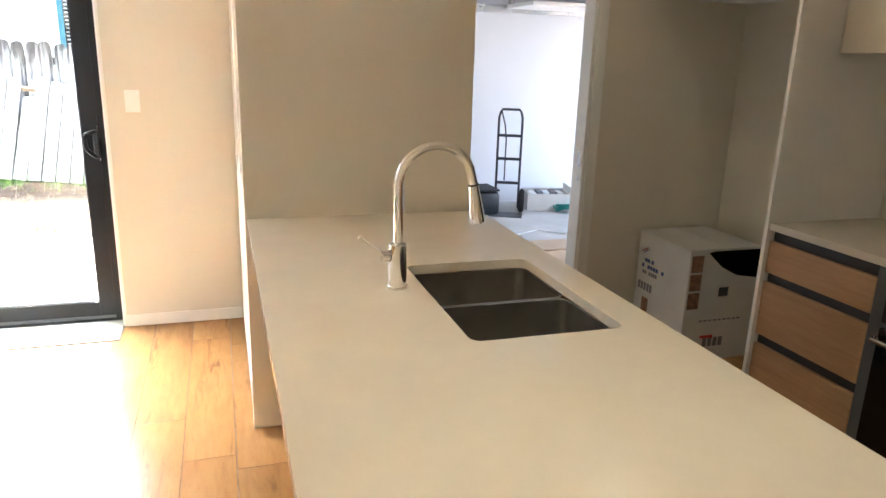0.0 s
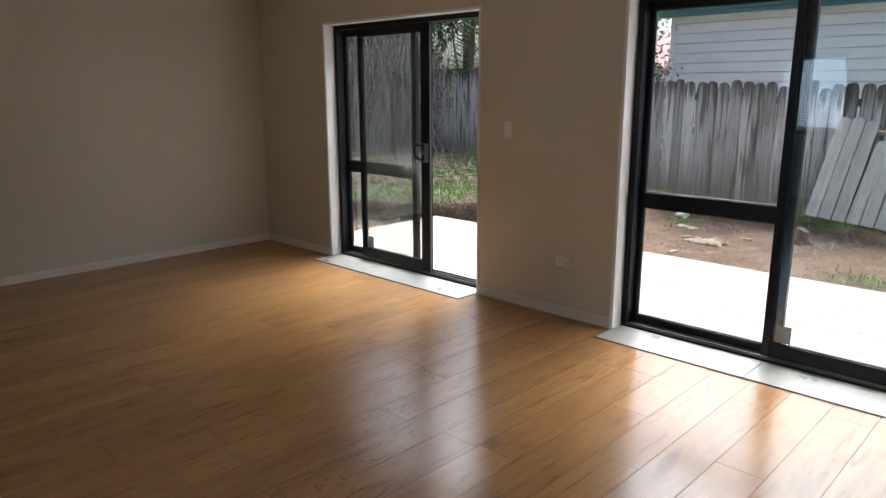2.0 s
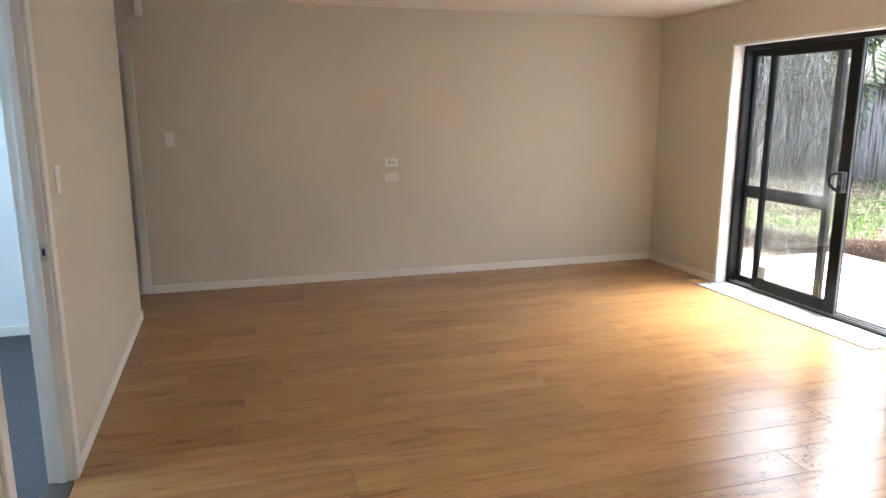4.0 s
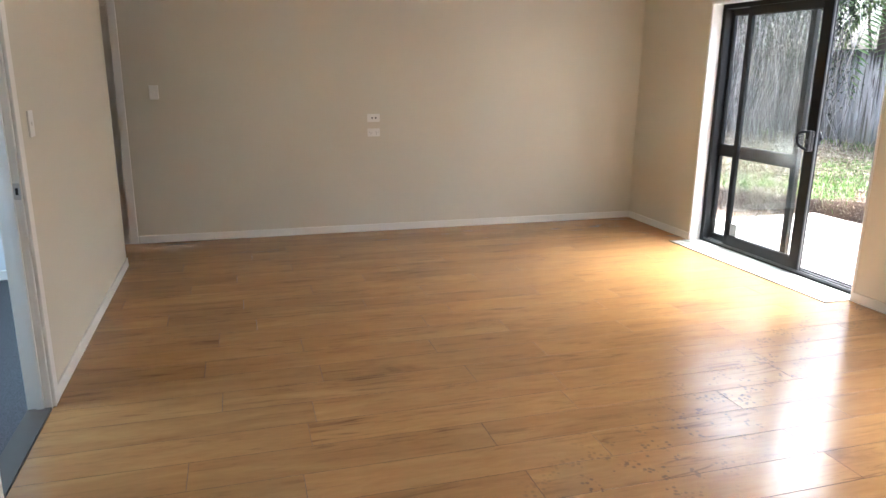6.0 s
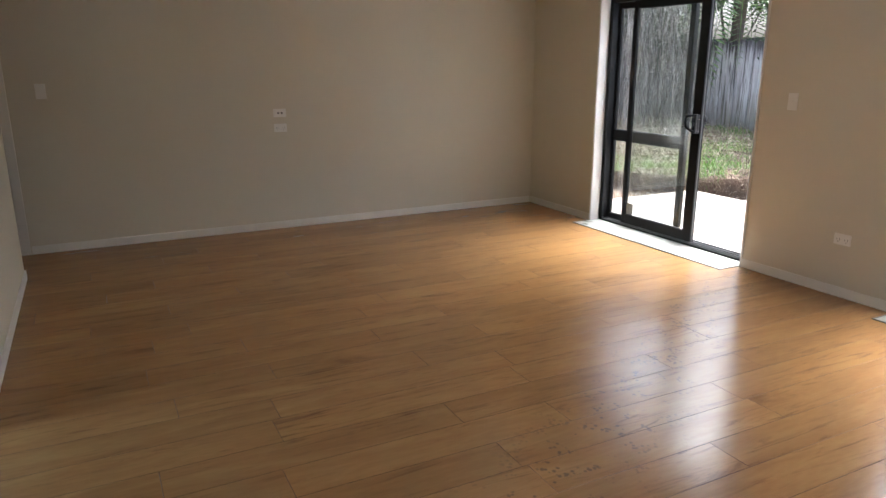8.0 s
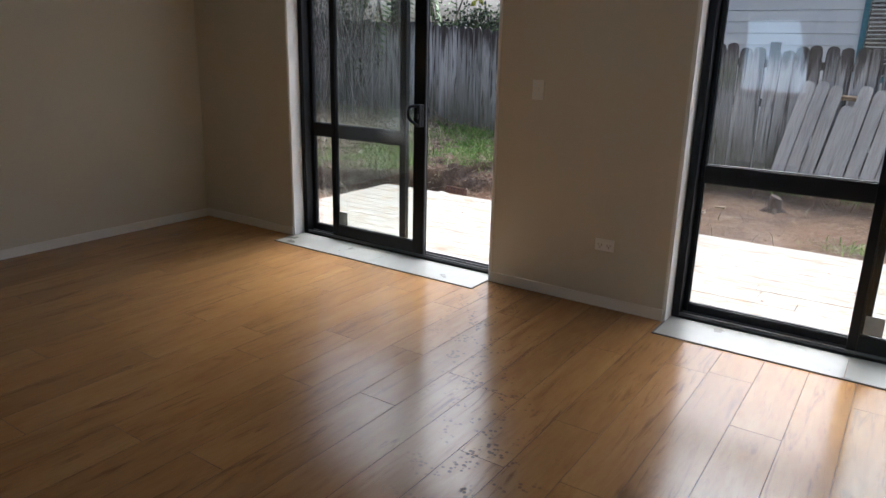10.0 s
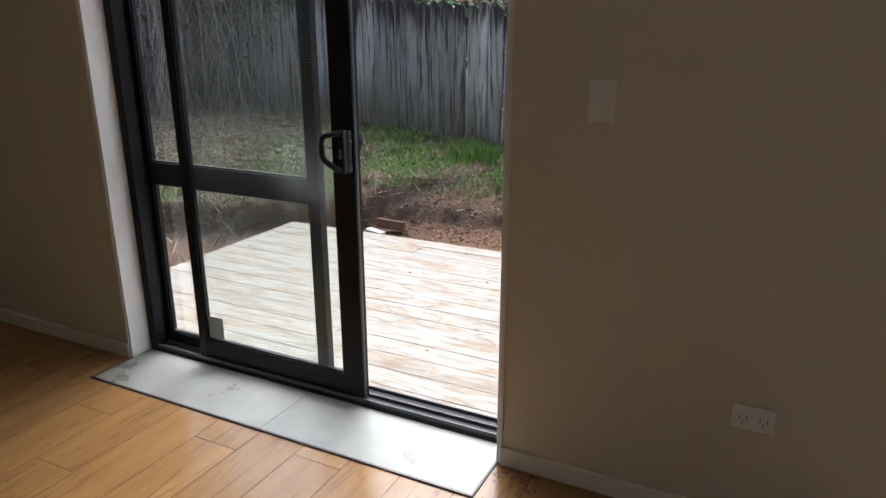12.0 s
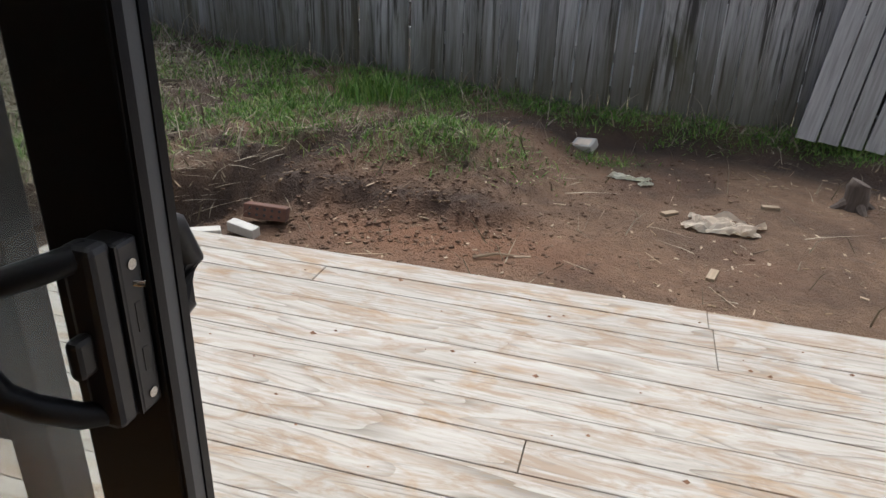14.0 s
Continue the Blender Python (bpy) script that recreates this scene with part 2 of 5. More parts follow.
lines = mix(dnt, 1.0, ramp(dnt, rings, [(0.0, 0.9), (0.12, 0.5), (0.30, 0.0)]), ramp(dnt, rough_edge, [(0.35, 0.2), (0.6, 1.0)]), 'MULTIPLY')
dnt.links.new(mix(dnt, lines, db.inputs["Base Color"].links[0].from_socket, (0.13, 0.11, 0.085)), db.inputs["Base Color"])
mud = noise_tex(dnt, coords(dnt, (1.3, 5.0, 1.0), world_space=True), 2.1, 6.0, 0.72, 1.2)
dnt.links.new(mix(dnt, ramp(dnt, mud, [(0.48, 0.0), (0.61, 0.68)]), db.inputs["Base Color"].links[0].from_socket, (0.215, 0.142, 0.08)), db.inputs["Base Color"])
dnt.links.new(mix(dnt, ramp(dnt, grime, [(0.57, 0.0), (0.70, 0.5)]), db.inputs["Base Color"].links[0].from_socket, (0.14, 0.13, 0.12)), db.inputs["Base Color"])
FENCEM, ent, eb = timber("weathered_fence", (0.09, 0.086, 0.08), (0.38, 0.385, 0.385), (0.64, 0.655, 0.66), 'z', 0.9, 1.0, 0.55, 0.8,
                         ((0.085, 0.095, 0.04), (1.0, 1.0, 0.7), 0.9, 0.60))
drip = noise_tex(ent, coords(ent, (22.0, 22.0, 1.6), jitter=True), 1.0, 4.0, 0.65, 0.5)
esep = ent.nodes.new("ShaderNodeSeparateXYZ")
ent.links.new(ent.nodes.new("ShaderNodeTexCoord").outputs["Object"], esep.inputs[0])
tops = math_node(ent, 'MULTIPLY', math_node(ent, 'ADD', esep.outputs[2], math_node(ent, 'MULTIPLY', drip, 0.9)), 0.5)
ecol = mix(ent, ramp(ent, drip, [(0.52, 0.0), (0.62, 0.85)]), eb.inputs["Base Color"].links[0].from_socket, (0.025, 0.022, 0.018))
low = math_node(ent, 'ADD', esep.outputs[2], math_node(ent, 'MULTIPLY', noise_tex(ent, coords(ent, (9.0, 9.0, 1.5), jitter=True), 1.0, 3.0), 0.7))
ecol = mix(ent, ramp(ent, low, [(0.45, 0.7), (0.85, 0.0)]), ecol, (0.10, 0.092, 0.052))
ent.links.new(mix(ent, ramp(ent, tops, [(0.615, 0.0), (0.70, 0.92)]), ecol, (0.030, 0.025, 0.022)), eb.inputs["Base Color"])
PALEBOARD = timber("bleached_boards", (0.10, 0.098, 0.09), (0.33, 0.33, 0.32), (0.49, 0.49, 0.485), 'z', 0.9, 0.7, 0.18, 0.5)[0]
BARK = timber("bark", (0.03, 0.024, 0.018), (0.09, 0.07, 0.055), (0.16, 0.13, 0.11), 'z', 0.95, 0.8, 0.2, 0.8)[0]
STICK = timber("dry_wood", (0.14, 0.10, 0.06), (0.30, 0.23, 0.15), (0.42, 0.34, 0.24), 'x', 0.9, 0.8, 0.3, 0.4)[0]


def leafy(name, a, b_, c, rough=0.6, trans=0.15):
    """Blades and leaves, each island a shade of its own."""
    m, nt, b = mat_start(name)
    g = nt.nodes.new("ShaderNodeNewGeometry")
    nt.links.new(ramp(nt, g.outputs["Random Per Island"], [(0.0, a), (0.5, b_), (1.0, c)]), b.inputs["Base Color"])
    b.inputs["Roughness"].default_value = rough
    b.inputs["Transmission Weight"].default_value = 0.0
    return m


GRASSM = leafy("grass", (0.055, 0.13, 0.014), (0.12, 0.25, 0.03), (0.25, 0.33, 0.08))
STRAWM = leafy("straw", (0.12, 0.095, 0.06), (0.25, 0.21, 0.14), (0.42, 0.38, 0.29), 0.9)
VINEM = leafy("dead_vine", (0.03, 0.027, 0.022), (0.16, 0.15, 0.135), (0.50, 0.48, 0.44), 0.9)
LEAFM = leafy("shrub_leaf", (0.010, 0.018, 0.008), (0.024, 0.04, 0.015), (0.06, 0.085, 0.03), 0.5)
FERNM = leafy("fern_leaf", (0.05, 0.11, 0.025), (0.09, 0.17, 0.04), (0.17, 0.25, 0.08), 0.5)
YELLOWM = leafy("yellow_leaf", (0.25, 0.28, 0.03), (0.40, 0.40, 0.04), (0.5, 0.5, 0.08), 0.5)
TWIGM = leafy("litter", (0.10, 0.07, 0.045), (0.24, 0.17, 0.10), (0.42, 0.34, 0.24), 0.9)

SOIL, snt, sb = mat_start("soil")
sv = coords(snt, world_space=True)
s1 = noise_tex(snt, sv, 1.3, 6.0, 0.65, 0.4)
s2 = noise_tex(snt, sv, 14.0, 6.0, 0.7)
s3 = noise_tex(snt, sv, 70.0, 3.0, 0.7)
scol = ramp(snt, s1, [(0.34, (0.05, 0.030, 0.019)), (0.5, (0.15, 0.092, 0.053)), (0.66, (0.20, 0.127, 0.076))])
scol = mix(snt, ramp(snt, s2, [(0.3, 0.0), (0.75, 0.6)]), scol, (0.045, 0.027, 0.016))
scol = mix(snt, ramp(snt, s3, [(0.60, 0.0), (0.72, 0.5)]), scol, (0.26, 0.20, 0.14))
snt.links.new(scol, sb.inputs["Base Color"])
sb.inputs["Roughness"].default_value = 0.95
s4 = noise_tex(snt, sv, 0.9, 3.0)
scol = mix(snt, ramp(snt, s4, [(0.50, 0.0), (0.66, 0.45)]), scol, (0.13, 0.068, 0.038))
turf = snt.nodes.new("ShaderNodeAttribute")
turf.attribute_name = "turf"
scol = mix(snt, math_node(snt, 'MULTIPLY', turf.outputs["Fac"], ramp(snt, s2, [(0.35, 0.95), (0.65, 0.45)])), scol, (0.05, 0.065, 0.02))
snt.links.new(scol, sb.inputs["Base Color"])
for soil_mask, tone, most in (("clay", (0.17, 0.078, 0.036), 0.75), ("dark_band", (0.026, 0.017, 0.012), 0.95)):
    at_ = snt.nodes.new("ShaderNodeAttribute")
    at_.attribute_name = soil_mask
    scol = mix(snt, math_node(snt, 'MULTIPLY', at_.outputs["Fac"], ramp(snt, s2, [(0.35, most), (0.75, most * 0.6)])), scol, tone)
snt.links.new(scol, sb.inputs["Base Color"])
bump(snt, sb, mix(snt, 0.5, s2, s3), 1.0, 0.04)

CARPET, cnt, cb = mat_start("grey_carpet")
cv = coords(cnt)
c1 = noise_tex(cnt, cv, 190.0, 3.0, 0.7)
cnt.links.new(ramp(cnt, c1, [(0.35, (0.035, 0.036, 0.042)), (0.65, (0.15, 0.15, 0.165))]), cb.inputs["Base Color"])
cb.inputs["Roughness"].default_value = 0.98
bump(cnt, cb, c1, 1.0, 0.008)


# ---- mesh helpers ----
def add_box(bm, x0, y0, z0, x1, y1, z1, bevel=0.0, turn=None):
    vs = [bm.verts.new(p) for p in ((x0, y0, z0), (x1, y0, z0), (x1, y1, z0), (x0, y1, z0),
                                    (x0, y0, z1), (x1, y0, z1), (x1, y1, z1), (x0, y1, z1))]
    fs = [bm.faces.new([vs[i] for i in f]) for f in ((3, 2, 1, 0), (4, 5, 6, 7), (0, 1, 5, 4), (1, 2, 6, 5), (2, 3, 7, 6), (3, 0, 4, 7))]
    if bevel:
        es = list({e for f in fs for e in f.edges})
        r = bmesh.ops.bevel(bm, geom=es, offset=bevel, segments=2, affect='EDGES', profile=0.5)
        vs = list({v for f in r["faces"] for v in f.verts} | {v for v in vs if v.is_valid})
    if turn is not None:
        bmesh.ops.transform(bm, matrix=turn, verts=[v for v in vs if v.is_valid])
    return vs


def boxes(*specs, bevel=0.0):
    bm = bmesh.new()
    for s in specs:
        add_box(bm, *s, bevel=bevel)
    return bm


def add_cyl(bm, p, q, r0, r1=None, seg=12):
    p, q = Vector(p), Vector(q)
    d = q - p
    m = Matrix.Translation((p + q) / 2) @ d.to_track_quat('Z', 'Y').to_matrix().to_4x4()
    return bmesh.ops.create_cone(bm, cap_ends=True, segments=seg, radius1=r0, radius2=r0 if r1 is None else r1, depth=d.length, matrix=m)["verts"]


def add_tube(bm, pts, radii, seg=8):
    """A tube with capped ends along pts; radii is one number or one for each point."""
    pts = [Vector(p) for p in pts]
    if isinstance(radii, (int, float)):
        radii = [radii] * len(pts)
    rings = []
    up = Vector((0.13, 0.31, 0.94)).normalized()
    for i, p in enumerate(pts):
        t = (pts[min(i + 1, len(pts) - 1)] - pts[max(i - 1, 0)]).normalized()
        u = t.cross(up)
        if u.length < 0.05:
            u = t.cross(Vector((1, 0, 0)))
        u.normalize()
        w = t.cross(u).normalized()
        rings.append([bm.verts.new(p + (u * math.cos(a) + w * math.sin(a)) * radii[i]) for a in (2 * math.pi * k / seg for k in range(seg))])
    for a, b in zip(rings, rings[1:]):
        for k in range(seg):
            bm.faces.new((a[k], a[(k + 1) % seg], b[(k + 1) % seg], b[k]))
    bm.faces.new(rings[0][::-1])
    bm.faces.new(rings[-1])


def mesh_of(name, bm, material, smooth=False):
    me = bpy.data.meshes.new(name)
    bmesh.ops.recalc_face_normals(bm, faces=bm.faces)
    bm.to_mesh(me)
    bm.free()
    me.materials.append(material)
    if smooth:
        me.polygons.foreach_set("use_smooth", [True] * len(me.polygons))
        me.set_sharp_from_angle(angle=radians(40))
    return me


def part(name, bm, material, parent, label="", smooth=False, at=None):
    ob = new(name, mesh_of(name, bm, material, smooth))
    ob.parent = parent
    if at is not None:
        ob.matrix_basis = at
    if label:
        tagged(ob, label)
    return ob


def solid(name, bm, material, label="", category="", group="", kind="", smooth=False):
    return tagged(new(name, mesh_of(name, bm, material, smooth)), label, category, group, kind)


def thing(name, label, category, group="", kind="", at=None):
    ob = new(name)
    ob.empty_display_size = 0.1
    if at is not None:
        ob.matrix_basis = at
    return tagged(ob, label, category, group, kind)


def raw(name, verts, faces, material, label="", category="", group="", kind="", parent=None):
    me = bpy.data.meshes.new(name)
    me.from_pydata(verts, [], faces)
    me.materials.append(material)
    ob = new(name, me)
    if parent is not None:
        ob.parent = parent
    return tagged(ob, label, category, group, kind)

# ---- the large structure ----
XL, XR = -2.88, 6.33          # far wall of the living room, back wall of the kitchen
YB, YK = -4.85, -0.72         # wall with the two inner doors, wall between kitchen and garage
H = 2.41
DOOR_A, DOOR_B = (-1.82, 0.0), (1.147, 2.972)
HEAD = 2.08
ND, FD = (0.27, 1.05), (-5.68, -4.91)   # bedroom doorway along x, hall doorway along y
HALL = -2.13                            # end of the inner wall, where the hall opens

solid("wall_deck", boxes((XL - 0.15, 0, -0.05, DOOR_A[0], 0.2, H), (DOOR_A[0], 0, HEAD, DOOR_A[1], 0.2, H), (DOOR_A[1], 0, -0.05, DOOR_B[0], 0.2, H),
                         (DOOR_B[0], 0, HEAD, DOOR_B[1], 0.2, H), (DOOR_B[1], 0, -0.05, 4.48, 0.2, H)), WALL,
      "warm off-white painted wall with two sliding door openings", "wall", kind="structure")
solid("wall_far", boxes((XL - 0.15, -6.7, -0.05, XL, FD[0], H), (XL - 0.15, FD[0], 2.0, XL, FD[1], H), (XL - 0.15, FD[1], -0.05, XL, 0, H)), WALL, "plain warm off-white painted wall", "wall", kind="structure")
solid("wall_inner", boxes((HALL, YB - 0.1, -0.05, ND[0], YB, H), (ND[0], YB - 0.1, 2.0, ND[1], YB, H), (ND[1], YB - 0.1, -0.05, XR + 0.1, YB, H)), WALL,
      "warm off-white painted wall with a doorway to a bedroom", "wall", kind="structure")
solid("wall_hall", boxes((XL, -6.7, -0.05, HALL, -6.6, H)), WALL, "plain warm off-white wall closing the hall", "wall", kind="structure")
solid("wall_kitchen", boxes((XR, YB, -0.05, XR + 0.12, YK + 0.1, H)), WALL_END, "warm off-white painted kitchen wall", "wall", kind="structure")
GD = (4.53, 5.42)
solid("wall_garage", boxes((GD[1], YK, -0.15, XR, YK + 0.1, H), (GD[0], YK, 2.05, GD[1], YK + 0.1, H)), WALL_END,
      "warm off-white painted wall beside the garage doorway", "wall", kind="structure")
solid("wall_end", boxes((3.615, -1.335, -0.02, 4.53, -1.245, H), (4.48, -1.245, -0.02, 4.53, 0.2, H)), WALL_END,
      "plain warm off-white wall at the end of the island", "wall", kind="structure")
solid("ceiling", boxes((XL - 0.15, -6.6, H, XR + 0.12, 0.2, H + 0.1)), CEIL, "flat off-white painted ceiling", "ceiling", kind="structure")
solid("roof_slab", boxes((XL - 0.3, -7.0, H + 0.12, 9.2, 0.26, H + 0.3), (4.2, 0.26, H + 0.12, 9.2, 4.2, H + 0.3)), TRIM, "plain roof above the rooms", "roof", kind="structure")
floor = solid("floor", boxes((XL - 0.1, YB, -0.12, XR, 0.0, -0.012), (XL, -6.6, -0.12, HALL, YB, -0.012)), CONCRETE, "light oak laminate plank floor with a satin sheen", "floor", kind="structure")

# skirting boards
SK = 0.068


def skirting(*specs):
    bm = bmesh.new()
    for s in specs:
        add_box(bm, *s, bevel=0.003)
    return solid("baseboard", bm, TRIM, "low white painted skirting board", "skirting", kind="structure")


skirting((XL, FD[1] + 0.067, 0, XL + 0.012, -0.013, SK))
skirting((XL + 0.001, -0.012, 0, DOOR_A[0] - 0.002, 0, SK))
skirting((DOOR_A[1] + 0.002, -0.012, 0, DOOR_B[0] - 0.002, 0, SK))
skirting((DOOR_B[1] + 0.002, -0.012, 0, 3.612, 0, SK))
skirting((HALL + 0.001, YB, 0, ND[0] - 0.062, YB + 0.012, SK))

# reveals that line the two door openings
for x0, x1 in (DOOR_A, DOOR_B):
    solid("trim", boxes((x0, -0.002, 0, x0 + 0.012, 0.102, HEAD), (x1 - 0.012, -0.002, 0, x1, 0.102, HEAD), (x0 + 0.012, -0.002, HEAD - 0.012, x1 - 0.012, 0.102, HEAD)),
          REVEAL, "white painted lining of the sliding door opening", "door lining", kind="structure")
    solid("trim", boxes((x0 - 0.009, -0.006, SK + 0.002, x0 + 0.002, 0.0, HEAD + 0.008), (x1 - 0.002, -0.006, SK + 0.002, x1 + 0.009, 0.0, HEAD + 0.008),
                        (x0 + 0.002, -0.006, HEAD - 0.002, x1 - 0.002, 0.0, HEAD + 0.008)),
          TRIM, "thin white bead round the door opening", "trim", kind="structure")


# ---- sliding doors ----
def sash(parent, x0, x1, y0, y1, z0, z1, left, right, top, low, mid=None, glass=GLASS, name="sliding_panel", label=""):
    """One framed pane: stiles, rails, gasket lines and glass."""
    bm = bmesh.new()
    add_box(bm, x0, y0, z0, x0 + left, y1, z1, 0.003)
    add_box(bm, x1 - right, y0, z0, x1, y1, z1, 0.003)
    add_box(bm, x0 + left, y0 + 0.001, z1 - top, x1 - right, y1 - 0.001, z1, 0.003)
    add_box(bm, x0 + left, y0 + 0.001, z0, x1 - right, y1 - 0.001, z0 + low, 0.003)
    holes = [(z0 + low, z1 - top)]
    if mid:
        add_box(bm, x0 + left, y0 + 0.001, mid[0], x1 - right, y1 - 0.001, mid[1], 0.003)
        holes = [(z0 + low, mid[0]), (mid[1], z1 - top)]
    yc = (y0 + y1) / 2
    for a, b in holes:
        g = 0.006
        for s in ((x0 + left, a, x0 + left + g, b), (x1 - right - g, a, x1 - right, b), (x0 + left + g, a, x1 - right - g, a + g), (x0 + left + g, b - g, x1 - right - g, b)):
            add_box(bm, s[0], yc - 0.011, s[1], s[2], yc + 0.011, s[3])
    fr = part(name, bm, ALU, parent, label)
    for a, b in holes:
        pane = part("pane", boxes((x0 + left + 0.001, yc - 0.003, a + 0.001, x1 - right - 0.001, yc + 0.003, b - 0.001)), glass, fr, "clear window glass, a little dusty")
        pane.visible_shadow = False
    return fr


def slider(x0, slide, name, label, sticker_x):
    """A black aluminium sliding door unit in the opening that starts at x0; slide is how far the moving panel stands from its closed place."""
    w = 1.815
    jw = 0.055 if slide < 0.1 else 0.024
    d = thing(name, label, "sliding door", kind="structure", at=pose(0, 0.04, 0))
    fr = boxes((x0 + 0.012, 0.062, 0.0, x0 + 0.055, 0.19, HEAD), (x0 + w - jw, 0.062, 0.0, x0 + w - 0.001, 0.135, HEAD),
               (x0 + 0.055, 0.062, HEAD - 0.05, x0 + w - jw, 0.19, HEAD), (x0 + 0.055, 0.062, 0.0, x0 + w - jw, 0.19, 0.018), bevel=0.002)
    part("door_frame", fr, ALU, d)
    tracks = boxes((x0 + 0.055, 0.068, 0.018, x0 + w - 0.055, 0.074, 0.034), (x0 + 0.055, 0.122, 0.018, x0 + w - 0.055, 0.128, 0.03), (x0 + 0.055, 0.176, 0.018, x0 + w - 0.055, 0.182, 0.03))
    part("track", tracks, GREYALU, d)
    sash(d, x0 + 0.055, x0 + 0.985, 0.132, 0.172, 0.022, HEAD - 0.05, 0.025, 0.055, 0.05, 0.055, (0.79, 0.885), GLASS, "fixed_panel")
    s0 = x0 + 0.90 - slide
    p = sash(d, s0, s0 + 0.87, 0.078, 0.118, 0.028, HEAD - 0.045, 0.045, 0.092, 0.07, 0.088, None, DUSTYGLASS, "sliding_panel")
    # surface lock case on the closing stile, its latch face towards the jamb, with a D-shaped pull
    ex = s0 + 0.87
    for ya, yb in ((0.080, 0.090), (0.106, 0.116)):
        part("edge_strip", boxes((ex - 0.0005, ya, 0.03, ex + 0.003, yb, HEAD - 0.05)), ALU, p)
    part("edge_seal", boxes((ex - 0.0005, 0.0905, 0.03, ex + 0.0015, 0.1055, HEAD - 0.05)), GREYALU, p, "dark grey pile seal along the edge")
    case = boxes((ex - 0.036, 0.052, 0.945, ex - 0.004, 0.078, 1.095), bevel=0.004)
    add_box(case, ex - 0.034, 0.030, 0.945, ex - 0.006, 0.053, 1.10, 0.006)
    hp = part("lock_case", case, LOCKGREY, p, "dark grey lock case with screws and latch slots")
    part("case_joint", boxes((ex - 0.0062, 0.0515, 0.948, ex - 0.0034, 0.0535, 1.094)), BLACK, hp)
    for zc in (1.075, 0.960):
        bm = bmesh.new()
        add_cyl(bm, (ex - 0.005, 0.066, zc), (ex - 0.0025, 0.066, zc), 0.0045, seg=14)
        part("screw", bm, STEEL, hp, "bright steel screw", smooth=True)
    bm = bmesh.new()
    add_cyl(bm, (ex - 0.005, 0.067, 1.058), (ex + 0.002, 0.071, 1.057), 0.003, seg=10)
    part("latch_pin", bm, STEEL, hp, smooth=True)
    for za, zb in ((1.018, 1.043), (0.982, 1.003)):
        part("latch_slot", boxes((ex - 0.0045, 0.063, za, ex - 0.0034, 0.069, zb)), BLACK, hp)
    hx = ex - 0.021
    bm = bmesh.new()
    add_tube(bm, [(hx, 0.045, 1.090), (hx - 0.014, 0.012, 1.088), (hx - 0.034, -0.012, 1.084), (hx - 0.042, -0.020, 1.072), (hx - 0.044, -0.022, 1.056),
                  (hx - 0.043, -0.021, 1.018), (hx - 0.038, -0.016, 1.000), (hx - 0.026, -0.004, 0.984), (hx - 0.010, 0.020, 0.963), (hx, 0.045, 0.952)], 0.0105, 12)
    part("handle", bm, ALU, p, "D-shaped black plastic pull handle", smooth=True)
    part("thumb_latch", boxes((hx - 0.006, 0.012, 1.0, hx + 0.006, 0.032, 1.034), bevel=0.005), BLACK, p)
    bm = bmesh.new()
    add_tube(bm, [(ex - 0.03, 0.114, 1.085), (ex - 0.026, 0.145, 1.07), (ex - 0.024, 0.158, 1.035), (ex - 0.026, 0.145, 1.0), (ex - 0.03, 0.114, 0.985)], 0.014, 10)
    part("outer_handle", bm, BLACK, p, smooth=True)
    st = part("sticker", boxes((sticker_x + s0, 0.094, 0.125, sticker_x + s0 + 0.085, 0.0945, 0.225), bevel=0), FILM, p, "grey square film left on the glass")
    part("keeper", boxes((x0 + w - jw - 0.0025, 0.064, 0.93, x0 + w - jw, 0.09, 1.12)), STEEL, d)
    return d


slider(DOOR_A[0], 0.585, "door_1", "black aluminium sliding door standing partly open to the deck", 0.052)
slider(DOOR_B[0] + 0.004, 0.0, "door_2", "black aluminium sliding door standing closed towards the deck", 0.06)

for x0, x1 in (DOOR_A, DOOR_B):
    t = thing("threshold_mat", "pale grey vinyl threshold strip with dark edging by the door", "threshold", "threshold strips")
    part("strip", boxes((x0 + 0.015, -0.207, 0.0, x0 + 0.93, 0.101, 0.004), (x0 + 0.932, -0.207, 0.0, x1 - 0.014, 0.101, 0.004), bevel=0.001), THRESH, t)
    part("edge", boxes((x0 + 0.01, -0.217, 0.0, x1 - 0.01, -0.2075, 0.0065), (x0 + 0.006, -0.217, 0.0, x0 + 0.0145, -0.002, 0.006), (x1 - 0.0135, -0.217, 0.0, x1 - 0.006, -0.002, 0.006), bevel=0.001), EDGETRIM, t, "thin dark metal edging")


# ---- inner doorways ----
def architrave(x0, x1, head, y, depth, name, label):
    d = thing(name, label, "doorway", kind="structure")
    w = 0.06
    part("architrave", boxes((x0 - w, y, 0, x0 + 0.006, y + 0.014, head + w), bevel=0.003), TRIM, d)
    part("architrave", boxes((x1 - 0.006, y, 0, x1 + w, y + 0.014, head + w), bevel=0.003), TRIM, d)
    part("architrave", boxes((x0 + 0.0065, y, head - 0.006, x1 - 0.0065, y + 0.014, head + w), bevel=0.003), TRIM, d)
    part("jamb", boxes((x0, y - depth, 0, x0 + 0.02, y - 0.001, head), bevel=0.002), TRIM, d)
    part("jamb", boxes((x1 - 0.02, y - depth, 0, x1, y - 0.001, head), bevel=0.002), TRIM, d)
    part("jamb", boxes((x0 + 0.0205, y - depth, head - 0.02, x1 - 0.0205, y - 0.001, head), bevel=0.002), TRIM, d)
    part("door_stop", boxes((x0 + 0.02, y - 0.06, 0, x0 + 0.032, y - 0.03, head - 0.02), (x1 - 0.032, y - 0.06, 0, x1 - 0.02, y - 0.03, head - 0.02)), TRIM, d)
    return d


